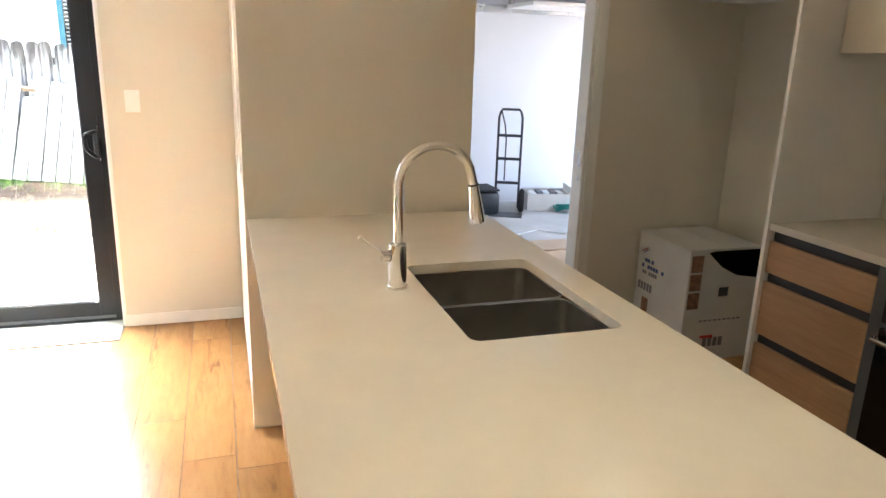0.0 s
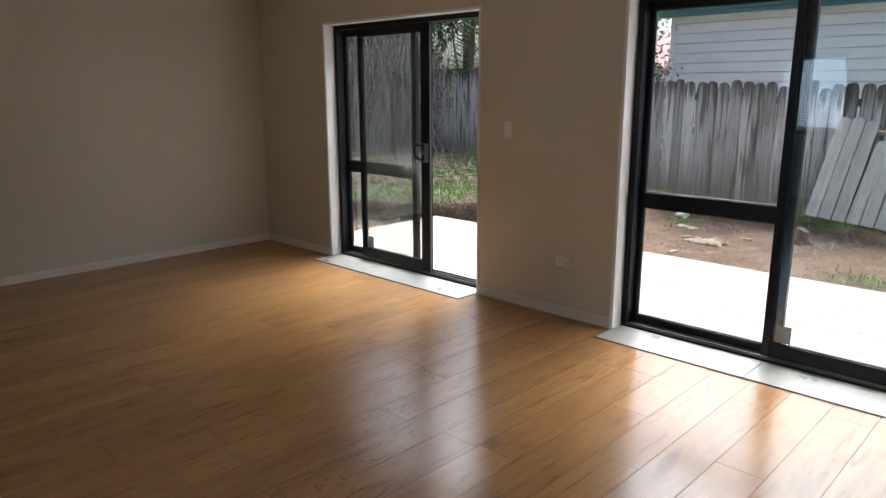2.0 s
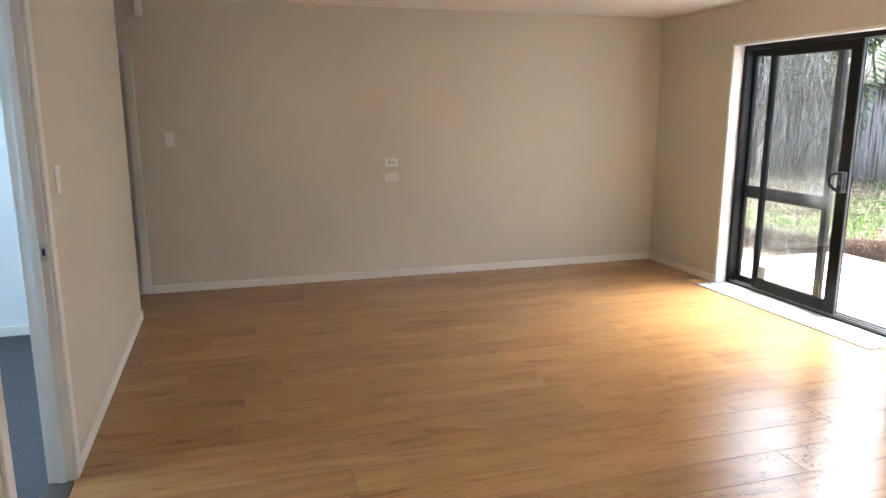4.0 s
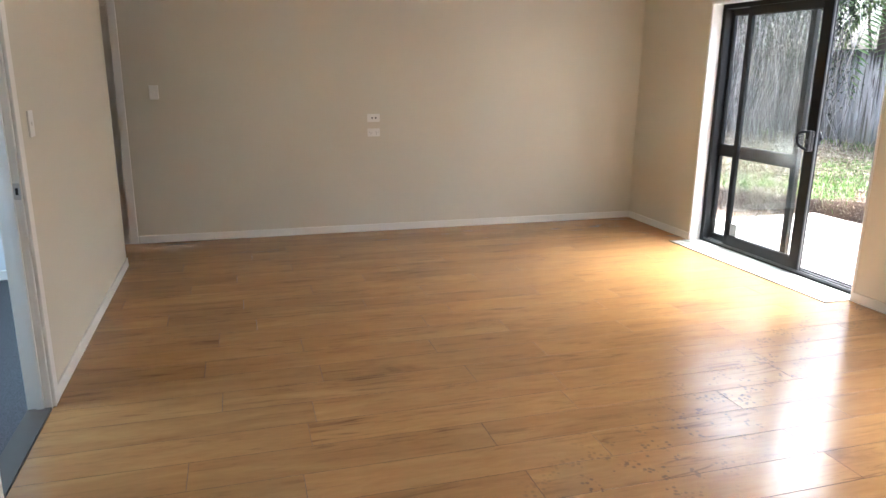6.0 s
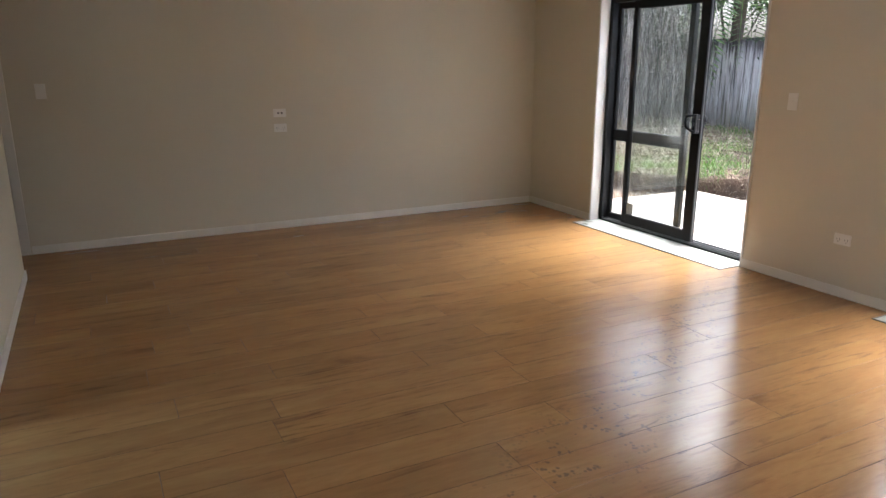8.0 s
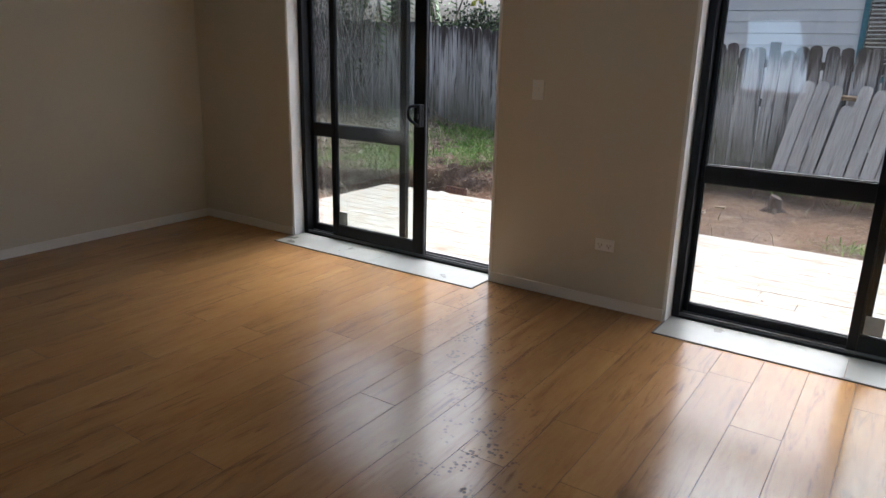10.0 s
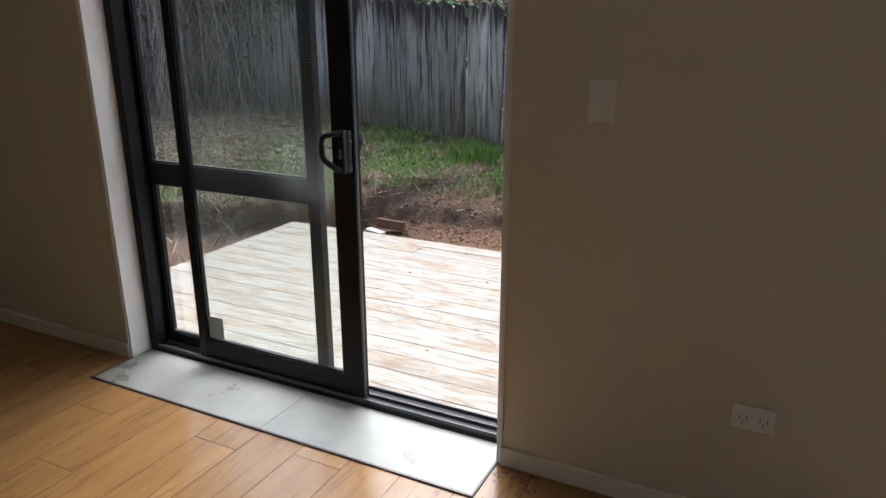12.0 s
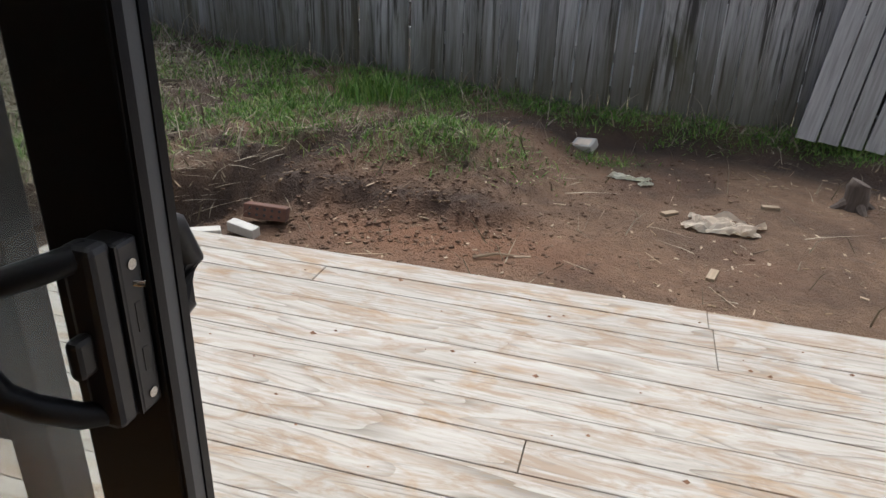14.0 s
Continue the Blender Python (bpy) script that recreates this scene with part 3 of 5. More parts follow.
near = architrave(ND[0], ND[1], 2.0, YB, 0.1, "door_3", "white painted door frame standing open to a carpeted room")
bm = boxes((ND[0] + 0.0195, YB - 0.03, 0.96, ND[0] + 0.0225, YB - 0.003, 1.03), bevel=0.001)
part("strike_plate", bm, STEEL, near, "small steel strike plate")
part("strike_hole", boxes((ND[0] + 0.0226, YB - 0.022, 0.98, ND[0] + 0.0232, YB - 0.011, 1.01)), BLACK, near)
far = thing("door_4", "white painted door and frame in the hall beside the far wall", "door", kind="structure")
for a, b in ((FD[0] - 0.06, FD[0] + 0.006), (FD[1] - 0.006, FD[1] + 0.06)):
    part("architrave", boxes((XL, a, 0, XL + 0.014, b, 2.06), bevel=0.003), TRIM, far)
part("architrave", boxes((XL, FD[0] + 0.0065, 1.994, XL + 0.014, FD[1] - 0.0065, 2.06), bevel=0.003), TRIM, far)
for a, b in ((FD[0], FD[0] + 0.02), (FD[1] - 0.02, FD[1])):
    part("jamb", boxes((XL - 0.149, a, 0, XL - 0.001, b, 2.0), bevel=0.002), TRIM, far)
part("jamb", boxes((XL - 0.149, FD[0] + 0.0205, 1.98, XL - 0.001, FD[1] - 0.0205, 2.0), bevel=0.002), TRIM, far)
leaf = part("door_leaf", boxes((XL - 0.07, FD[0] + 0.0205, -0.03, XL - 0.035, FD[1] - 0.0205, 1.9795), bevel=0.003), TRIM, far, "white painted door leaf, closed")
bm = bmesh.new()
add_cyl(bm, (XL - 0.035, FD[0] + 0.09, 1.0), (XL + 0.01, FD[0] + 0.09, 1.0), 0.012, seg=14)
add_tube(bm, [(XL + 0.008, FD[0] + 0.09, 1.0), (XL + 0.012, FD[0] + 0.15, 1.0), (XL + 0.01, FD[0] + 0.21, 1.0)], 0.009, 10)
part("door_handle", bm, STEEL, leaf, "steel lever handle", smooth=True)

# carpeted room behind the near doorway
solid("floor_carpet", boxes((-2.0, -6.5, -0.05, 3.0, YB - 0.1, 0.004)), CARPET, "dark grey looped carpet", "carpet", kind="structure")
solid("threshold", boxes((ND[0] + 0.02, YB - 0.1, -0.01, ND[1] - 0.02, YB - 0.002, 0.006), bevel=0.002), EDGETRIM, "dark strip between laminate and carpet", "threshold", kind="structure")
solid("wall_bedroom", boxes((HALL, -6.5, 0, -1.95, YB - 0.1, H), (2.2, -6.5, 0, 2.3, YB - 0.1, H), (HALL, -6.6, 0, -0.4, -6.5, H), (0.9, -6.6, 0, 2.3, -6.5, H),
                            (-0.4, -6.6, 0, 0.9, -6.5, 0.9), (-0.4, -6.6, 2.0, 0.9, -6.5, H)), BLUEWALL, "cool white painted bedroom wall", "wall", kind="structure")
# unseen window with an area lamp, both added to brighten the carpeted room
win = thing("window_1", "unseen bedroom window, added to light the room", "window", kind="structure")
wl = bpy.data.lights.new("bedroom_fill", 'AREA')
wl.shape, wl.size, wl.size_y, wl.energy, wl.color = 'RECTANGLE', 1.2, 1.0, 4.0, (0.72, 0.86, 1.0)
wlo = new("bedroom_fill", wl)
wlo.matrix_world = look((0.25, -6.5, 1.45), (-0.4, -5.4, 0.9))
part("window_frame", boxes((-0.4, -6.58, 0.9, -0.35, -6.52, 2.0), (0.85, -6.58, 0.9, 0.9, -6.52, 2.0), (-0.35, -6.58, 0.9, 0.85, -6.52, 0.95), (-0.35, -6.58, 1.95, 0.85, -6.52, 2.0)), ALU, win)
pn = part("pane", boxes((-0.35, -6.553, 0.95, 0.85, -6.547, 1.95)), GLASS, win)
pn.visible_shadow = False
solid("baseboard", boxes((-1.95, -6.5, 0.004, -1.938, YB - 0.1, 0.075), bevel=0.003), TRIM, "white skirting in the bedroom", "skirting", kind="structure")


# ---- switches, sockets, fixtures ----
def switch(x, z, label):
    s = thing("light_switch", label, "light switch", "light switches", at=pose(x, 0, z))
    part("plate", boxes((-0.037, -0.009, -0.058, 0.037, 0.0, 0.058), bevel=0.003), PLASTIC, s)
    part("rocker", boxes((-0.007, -0.0125, -0.009, 0.007, -0.0085, 0.009), bevel=0.0015), PLASTIC, s)
    return s


def socket(label, at):
    s = thing("power_socket", label, "power socket", "power sockets", at=at)
    part("plate", boxes((-0.058, -0.009, -0.037, 0.058, 0.0, 0.037), bevel=0.003), PLASTIC, s)
    for dx in (-0.027, 0.027):
        part("rocker", boxes((dx - 0.006, -0.012, 0.014, dx + 0.006, -0.0085, 0.027), bevel=0.0012), PLASTIC, s)
        pins = bmesh.new()
        add_box(pins, dx - 0.011, -0.0098, -0.006, dx - 0.0085, -0.0088, 0.006)
        add_box(pins, dx + 0.0085, -0.0098, -0.006, dx + 0.011, -0.0088, 0.006)
        add_box(pins, dx - 0.0012, -0.0098, -0.02, dx + 0.0012, -0.0088, -0.009)
        part("pin_slots", pins, BLACK, s, "dark pin slots")
    return s


switch(0.274, 1.245, "white plastic light switch on the wall between the sliding doors")
switch(3.107, 1.258, "white plastic light switch beside the closed sliding door")
socket("white double power socket low on the wall", pose(0.765, 0, 0.384))
sf = switch(0, 0, "white plastic light switch on the far wall")
sf.matrix_basis = pose(XL, -4.617, 1.295, 0, 0, 90)
sn = switch(0, 0, "white plastic light switch beside the bedroom doorway")
sn.matrix_basis = pose(0.03, YB, 1.255, 0, 0, 180)
socket("white double power socket on the far wall", pose(XL, -2.75, 0.935, 0, 0, 90))
av = thing("aerial_outlet", "white wall plate with two black aerial sockets", "wall outlet", at=pose(XL, -2.75, 1.068, 0, 0, 90))
part("plate", boxes((-0.058, -0.009, -0.037, 0.058, 0.0, 0.037), bevel=0.003), PLASTIC, av)
for dx in (-0.014, 0.018):
    bm = bmesh.new()
    add_cyl(bm, (dx, -0.008, 0), (dx, -0.014, 0), 0.008, seg=14)
    part("jack", bm, BLACK, av, "round black aerial jack", smooth=True)
sensor = thing("alarm_sensor", "small white alarm sensor high in the corner", "alarm sensor")
part("body", boxes((XL, -4.80, 2.27, XL + 0.05, -4.745, 2.385), bevel=0.008), PLASTIC, sensor)

for lx, ly in DOWNLIGHTS:
    d = thing("downlight", "round white recessed ceiling downlight, switched on", "downlight", "ceiling downlights", at=pose(lx, ly, H))
    bm = bmesh.new()
    ring = [(0.036, -0.001), (0.040, -0.006), (0.050, -0.007), (0.056, -0.003), (0.056, -0.0005)]
    rows = [[bm.verts.new((r * math.cos(a), r * math.sin(a), z)) for a in (2 * math.pi * k / 28 for k in range(28))] for r, z in ring]
    for a, b in zip(rows, rows[1:]):
        for k in range(28):
            bm.faces.new((a[k], a[(k + 1) % 28], b[(k + 1) % 28], b[k]))
    part("rim", bm, PLASTIC, d, smooth=True)
    bm = bmesh.new()
    add_cyl(bm, (0, 0, -0.0005), (0, 0, -0.0035), 0.0365, seg=24)
    part("lens", bm, LENS, d, "glowing warm white lens")
    la = bpy.data.lights.new("downlight_lamp", 'AREA')
    la.shape, la.size, la.energy, la.color, la.spread = 'DISK', 0.07, LAMP_POWER * (0.15 if lx > 5 else 0.8 if lx > 4 else 0.4), LAMP_COLOR, radians(130)
    lo = new("downlight_lamp", la)
    lo.matrix_world = pose(lx, ly, H - 0.008)

# ---- kitchen ----
CT = 0.905
IS0, IS1, ISY0, ISY1 = 3.622, 4.575, -3.60, -1.337
SX0, SX1, SY0, SY1, SYM = 4.066, 4.467, -2.678, -2.064, -2.362   # sink cut-out and divider


def rounded_outline(x0, y0, x1, y1, r, n=5):
    pts = []
    for cx, cy, a0 in ((x1 - r, y1 - r, 0), (x0 + r, y1 - r, 90), (x0 + r, y0 + r, 180), (x1 - r, y0 + r, 270)):
        for k in range(n + 1):
            a = radians(a0 + 90 * k / n)
            pts.append((cx + r * math.cos(a), cy + r * math.sin(a)))
    return pts


def slab_with_hole(x0, y0, x1, y1, hole, z0, z1):
    """A slab with one rounded cut-out, its faces fanned between the outer and inner outlines."""
    n = len(hole)
    cx, cy = sum(p[0] for p in hole) / n, sum(p[1] for p in hole) / n
    outer = []
    for px, py in hole:
        dx, dy = px - cx, py - cy
        s = min([(x1 - cx) / dx if dx > 1e-9 else 1e9, (x0 - cx) / dx if dx < -1e-9 else 1e9, (y1 - cy) / dy if dy > 1e-9 else 1e9, (y0 - cy) / dy if dy < -1e-9 else 1e9])
        outer.append((cx + dx * s, cy + dy * s))
    for corner in ((x0, y0), (x0, y1), (x1, y0), (x1, y1)):
        i = min(range(n), key=lambda k: (outer[k][0] - corner[0]) ** 2 + (outer[k][1] - corner[1]) ** 2)
        outer[i] = corner
    bm = bmesh.new()
    rings = [[bm.verts.new((*p, z)) for p in pts] for pts, z in ((outer, z0), (outer, z1), (hole, z1), (hole, z0))]
    for a, b in ((0, 1), (1, 2), (2, 3), (3, 0)):
        for k in range(n):
            bm.faces.new((rings[a][k], rings[a][(k + 1) % n], rings[b][(k + 1) % n], rings[b][k]))
    return bm


solid("island_worktop", slab_with_hole(IS0, ISY0, IS1, ISY1, rounded_outline(SX0, SY0, SX1, SY1, 0.03), CT - 0.03, CT), STONE,
      "polished cream stone island worktop with an undermounted sink", "worktop")
isl = thing("kitchen_island", "kitchen island with oak-coloured panels under a cream worktop", "kitchen island")
part("back_panel", boxes((3.92, ISY0 + 0.02, 0, 3.938, ISY1 - 0.004, CT - 0.031), bevel=0.001), OAK, isl)
part("front_panel", boxes((4.50, ISY0 + 0.02, 0.1, 4.518, ISY1 - 0.004, CT - 0.031), bevel=0.001), OAK, isl)
part("end_panel", boxes((3.939, ISY0 + 0.02, 0, 4.499, ISY0 + 0.038, CT - 0.031), bevel=0.001), OAK, isl)
part("kickboard", boxes((4.46, ISY0 + 0.04, 0, 4.476, ISY1 - 0.004, 0.099)), BLACK, isl)


def bowl(bm, x0, y0, x1, y1, top, depth, r=0.03):
    rings = []
    for inset, z in ((0, top), (0.004, top - depth + 0.03), (0.012, top - depth + 0.008), (0.035, top - depth)):
        rings.append([bm.verts.new((*p, z)) for p in rounded_outline(x0 + inset, y0 + inset, x1 - inset, y1 - inset, r)])
    for a, b in zip(rings, rings[1:]):
        for k in range(len(a)):
            bm.faces.new((a[k], a[(k + 1) % len(a)], b[(k + 1) % len(a)], b[k]))
    bm.faces.new(rings[-1])
    outer = [bm.verts.new((*p, top)) for p in rounded_outline(x0 - 0.006, y0 - 0.006, x1 + 0.006, y1 + 0.006, r)]
    for k in range(len(outer)):
        bm.faces.new((outer[k], outer[(k + 1) % len(outer)], rings[0][(k + 1) % len(outer)], rings[0][k]))


sink = thing("kitchen_sink", "brushed steel double-bowl sink set under the worktop", "sink")
for a, b in ((SY0 + 0.004, SYM - 0.008), (SYM + 0.008, SY1 - 0.004)):
    bm = bmesh.new()
    bowl(bm, SX0 + 0.004, a, SX1 - 0.004, b, CT - 0.032, 0.2)
    bw = part("bowl", bm, SINKSTEEL, sink, smooth=True)
    bm = bmesh.new()
    add_cyl(bm, ((SX0 + SX1) / 2, (a + b) / 2, CT - 0.2315), ((SX0 + SX1) / 2, (a + b) / 2, CT - 0.229), 0.045, seg=20)
    part("drain", bm, STEEL, bw, "round steel drain", smooth=True)

TX, TY = 3.993, -2.262
tap = thing("mixer_tap", "chrome gooseneck mixer tap with a pull-down spray head", "tap")
bm = bmesh.new()
add_cyl(bm, (TX, TY, CT), (TX, TY, CT + 0.006), 0.030, seg=24)
add_cyl(bm, (TX, TY, CT + 0.006), (TX, TY, CT + 0.125), 0.0255, seg=24)
add_cyl(bm, (TX, TY, CT + 0.125), (TX, TY, CT + 0.13), 0.0255, 0.018, seg=24)
part("body", bm, CHROME, tap, smooth=True)
bm = bmesh.new()
neck = [(TX, TY, CT + 0.128), (TX, TY, CT + 0.2), (TX, TY, CT + 0.29)]
for k in range(1, 13):
    a = math.pi * k / 13 * 0.93
    neck.append((TX + 0.105 * (1 - math.cos(a)), TY, CT + 0.29 + 0.105 * math.sin(a)))
neck.append((TX + 0.213, TY, CT + 0.285))
add_tube(bm, neck, 0.0135, 16)
part("neck", bm, CHROME, tap, smooth=True)
bm = bmesh.new()
add_tube(bm, [(TX + 0.2135, TY, CT + 0.284), (TX + 0.219, TY, CT + 0.25), (TX + 0.226, TY, CT + 0.20), (TX + 0.229, TY, CT + 0.18), (TX + 0.2295, TY, CT + 0.176)],
         [0.0145, 0.017, 0.0225, 0.0235, 0.019], 18)
part("spray_head", bm, CHROME, tap, smooth=True)
bm = bmesh.new()
add_cyl(bm, (TX + 0.2128, TY, CT + 0.288), (TX + 0.2137, TY, CT + 0.283), 0.0150, seg=18)
part("seam_ring", bm, BLACK, tap)
bm = bmesh.new()
add_cyl(bm, (TX - 0.024, TY, CT + 0.092), (TX - 0.046, TY, CT + 0.094), 0.016, seg=16)
add_tube(bm, [(TX - 0.04, TY, CT + 0.097), (TX - 0.07, TY, CT + 0.118), (TX - 0.108, TY, CT + 0.150)], [0.006, 0.005, 0.0065], 10)
part("lever", bm, CHROME, tap, smooth=True)

# tall white cupboards between the end wall and the deck wall
for i, (a, b) in enumerate(((-1.243, -0.63), (-0.626, -0.014))):
    c = thing("tall_cupboard", "tall white cupboard, plain lower door, panelled upper door", "cupboard", "tall cupboards")
    part("carcass", boxes((3.640, a + 0.001, 0.0, 4.478, b - 0.001, H - 0.004)), TRIM, c)
    lo = part("lower_door", boxes((3.617, a + 0.002, 0.012, 3.638, b - 0.002, 0.885), bevel=0.002), TRIM, c)
    bm = bmesh.new()
    z0, z1 = 0.905, H - 0.02
    w = 0.075
    add_box(bm, 3.617, a + 0.002, z0, 3.638, a + w, z1, 0.002)
    add_box(bm, 3.617, b - w, z0, 3.638, b - 0.002, z1, 0.002)
    add_box(bm, 3.617, a + w, z0, 3.638, b - w, z0 + w, 0.002)
    add_box(bm, 3.617, a + w, z1 - w, 3.638, b - w, z1, 0.002)
    add_box(bm, 3.629, a + w, z0 + w, 3.635, b - w, z1 - w)
    part("upper_door", bm, TRIM, c, "panelled white door")

# drawers, bench, tall end panel, oven and wall cupboards along the back wall
FX = 5.74
solid("end_panel", boxes((5.722, -1.757, 0, XR - 0.002, -1.738, H - 0.003), bevel=0.001), TRIM, "tall white end panel beside the fridge space", "panel")
dr = thing("drawer_unit", "three-drawer kitchen unit with oak fronts and dark finger pulls", "drawer unit")
part("carcass", boxes((FX + 0.03, -2.285, 0.1, XR - 0.003, -1.759, 0.868)), TRIM, dr)
part("recess", boxes((FX + 0.022, -2.285, 0.1, FX + 0.029, -1.759, 0.868)), BLACK, dr, "dark finger-pull recess")
for z0, z1 in ((0.11, 0.362), (0.407, 0.643), (0.686, 0.822)):
    part("drawer_front", boxes((FX, -2.283, z0, FX + 0.02, -1.761, z1), bevel=0.0012), OAK, dr, "oak drawer front")
part("kickboard", boxes((FX + 0.05, -2.285, 0, FX + 0.066, -1.759, 0.099)), BLACK, dr)
solid("bench_worktop", boxes((FX - 0.01, YB + 0.01, 0.87, XR - 0.003, -1.759, 0.90), bevel=0.002), STONE, "cream stone bench worktop along the wall", "worktop")
ov = thing("oven", "built-in oven with a steel surround and black glass door", "oven")
part("surround", boxes((FX - 0.004, -2.90, 0.1, XR - 0.003, -2.287, 0.868), bevel=0.002), GREYALU, ov, "dark brushed steel surround")
part("oven_door", boxes((FX - 0.024, -2.84, 0.14, FX - 0.005, -2.345, 0.66), bevel=0.004), BLACKGLASS, ov, "black glass oven door")
part("control_panel", boxes((FX - 0.02, -2.84, 0.68, FX - 0.005, -2.345, 0.80), bevel=0.003), BLACKGLASS, ov)
bm = bmesh.new()
add_tube(bm, [(FX - 0.03, -2.76, 0.62), (FX - 0.055, -2.76, 0.62), (FX - 0.055, -2.35, 0.62), (FX - 0.03, -2.35, 0.62)], 0.009, 10)
part("handle", bm, STEEL, ov, smooth=True)
cu = thing("base_cupboard", "plain oak-fronted base cupboard under the bench", "cupboard")
part("carcass", boxes((FX + 0.02, YB + 0.012, 0.1, XR - 0.003, -2.902, 0.868)), OAK, cu)
part("kickboard", boxes((FX + 0.05, YB + 0.012, 0, FX + 0.066, -2.902, 0.099)), BLACK, cu)
wc = thing("wall_cupboard", "white wall cupboard above the bench", "cupboard")
part("carcass", boxes((5.96, -2.94, 1.60, XR - 0.003, -1.759, H - 0.004)), TRIM, wc)
part("door", boxes((5.938, -2.36, 1.595, 5.958, -1.762, H - 0.01), bevel=0.002), WALL_END, wc)
part("door", boxes((5.938, -2.94, 1.595, 5.958, -2.364, H - 0.01), bevel=0.002), WALL_END, wc)
fc = thing("fridge_cupboard", "cupboard above the empty fridge space", "cupboard")
part("carcass", boxes((5.77, -1.736, 1.86, XR - 0.003, YK - 0.003, H - 0.004)), TRIM, fc)
part("door", boxes((5.75, -1.734, 1.86, 5.769, YK - 0.005, H - 0.01), bevel=0.002), WALL_END, fc)

# carton in the fridge space
BX0, BX1, BY0, BY1, BZ = 5.795, 6.235, -1.20, -0.74, 0.622
cb_ = thing("carton", "white printed cardboard carton standing on the floor, taped shut", "cardboard box")
part("box", boxes((BX0, BY0, 0.0, BX1, BY1, BZ - 0.006), bevel=0.003), CARTON, cb_)
part("flap", boxes((BX0, BY0, BZ - 0.005, BX0 + 0.226, BY1, BZ), bevel=0.001), CARTON, cb_)
part("flap", boxes((BX0 + 0.232, BY0, BZ - 0.005, BX1, BY1, BZ + 0.001), bevel=0.001), CARTON, cb_)


def print_x(y0, z0, y1, z1, m, name="print"):
    part(name, boxes((BX0 - 0.0012, y0, z0, BX0 - 0.0004, y1, z1)), m, cb_)


def print_y(x0, z0, x1, z1, m, name="print"):
    part(name, boxes((x0, BY0 - 0.0012, z0, x1, BY0 - 0.0004, z1)), m, cb_)


# the side towards the island: mark, two lines of lettering, blue patch
def slanted(m, y, z, w):
    bm = bmesh.new()
    vs = [bm.verts.new((BX0 - 0.001, y + dy, z + dz)) for dy, dz in ((0, 0), (-0.01, 0.012), (-w, 0.045), (-w + 0.012, 0.03))]
    bm.faces.new(vs)
    bmesh.ops.solidify(bm, geom=bm.faces, thickness=0.0006)
    part("mark", bm, m, cb_)


slanted(INKRED, BY1 - 0.03, 0.50, 0.07)
slanted(INKBLUE, BY1 - 0.05, 0.495, 0.06)
for i, (y1, w) in enumerate(((BY1 - 0.06, 0.1), (BY1 - 0.05, 0.21), (BY1 - 0.06, 0.16))):
    n = 8
    for k in range(n):
        if (k * 7 + i * 3) % 5:
            print_x(y1 - w * (k + 0.8) / n, 0.455 - 0.035 * i, y1 - w * k / n, 0.475 - 0.035 * i, INKBLUE if i < 2 else INKGREY, "lettering")
for k in range(5):
    print_x(BY1 - 0.03 - 0.028 * k - 0.02, 0.29, BY1 - 0.03 - 0.028 * k, 0.335, INKGREY, "lettering")
print_x(BY0 + 0.03, 0.09, BY0 + 0.10, 0.17, INKBLUE, "patch")
print_x(BY1 - 0.14, 0.17, BY1 - 0.08, 0.25, INKBROWN, "picture")
# the side towards the kitchen: three pictures, dark swoosh, badge, lettering
for k in range(3):
    print_y(BX0 + 0.012, 0.50 - 0.10 * k, BX0 + 0.082, 0.59 - 0.10 * k, INKBROWN, "picture")
bm = bmesh.new()
top_pts = [(BX0 + 0.11, BZ - 0.02), (BX0 + 0.2, BZ - 0.1), (BX0 + 0.3, BZ - 0.15), (BX1 - 0.01, BZ - 0.17)]
up_pts = [(BX0 + 0.14, BZ - 0.012), (BX0 + 0.24, BZ - 0.012), (BX0 + 0.34, BZ - 0.012), (BX1 - 0.01, BZ - 0.012)]
va = [bm.verts.new((x, BY0 - 0.001, z)) for x, z in top_pts]
vb = [bm.verts.new((x, BY0 - 0.001, z)) for x, z in up_pts]
for k in range(3):
    bm.faces.new((va[k], va[k + 1], vb[k + 1], vb[k]))
bmesh.ops.solidify(bm, geom=bm.faces, thickness=0.0006)
part("picture", bm, INKBLACK, cb_, "dark swoosh picture")
print_y(BX0 + 0.2, 0.36, BX0 + 0.26, 0.41, INKBLACK, "badge")
for k in range(9):
    print_y(BX0 + 0.1 + 0.03 * k, 0.225, BX0 + 0.12 + 0.03 * k, 0.233, INKGREY, "lettering")
for k in range(4):
    print_y(BX0 + 0.14 + 0.033 * k, 0.08, BX0 + 0.165 + 0.033 * k, 0.13, INKGREY, "lettering")
print_y(BX0 + 0.12, 0.13, BX0 + 0.2, 0.145, INKRED, "mark")

# dark mosaic splashback behind the bench, tile by tile
spl = solid("splashback", boxes((XR - 0.006, -3.6, 0.901, XR - 0.003, -1.95, 1.594)), INKGREY, "dark glossy mosaic tile splashback", "splashback", kind="structure")
tile_me = mesh_of("tile", boxes((-0.0035, -0.0475, -0.0225, 0.0, 0.0475, 0.0225), bevel=0.0015), BLACKGLASS)
for r in range(6):
    for c in range(12):
        t = new("tile", tile_me)
        t.parent = spl
        t.matrix_basis = pose(XR - 0.007, -2.01 - 0.1 * c - (0.05 if r % 2 else 0), 0.93 + 0.05 * r)

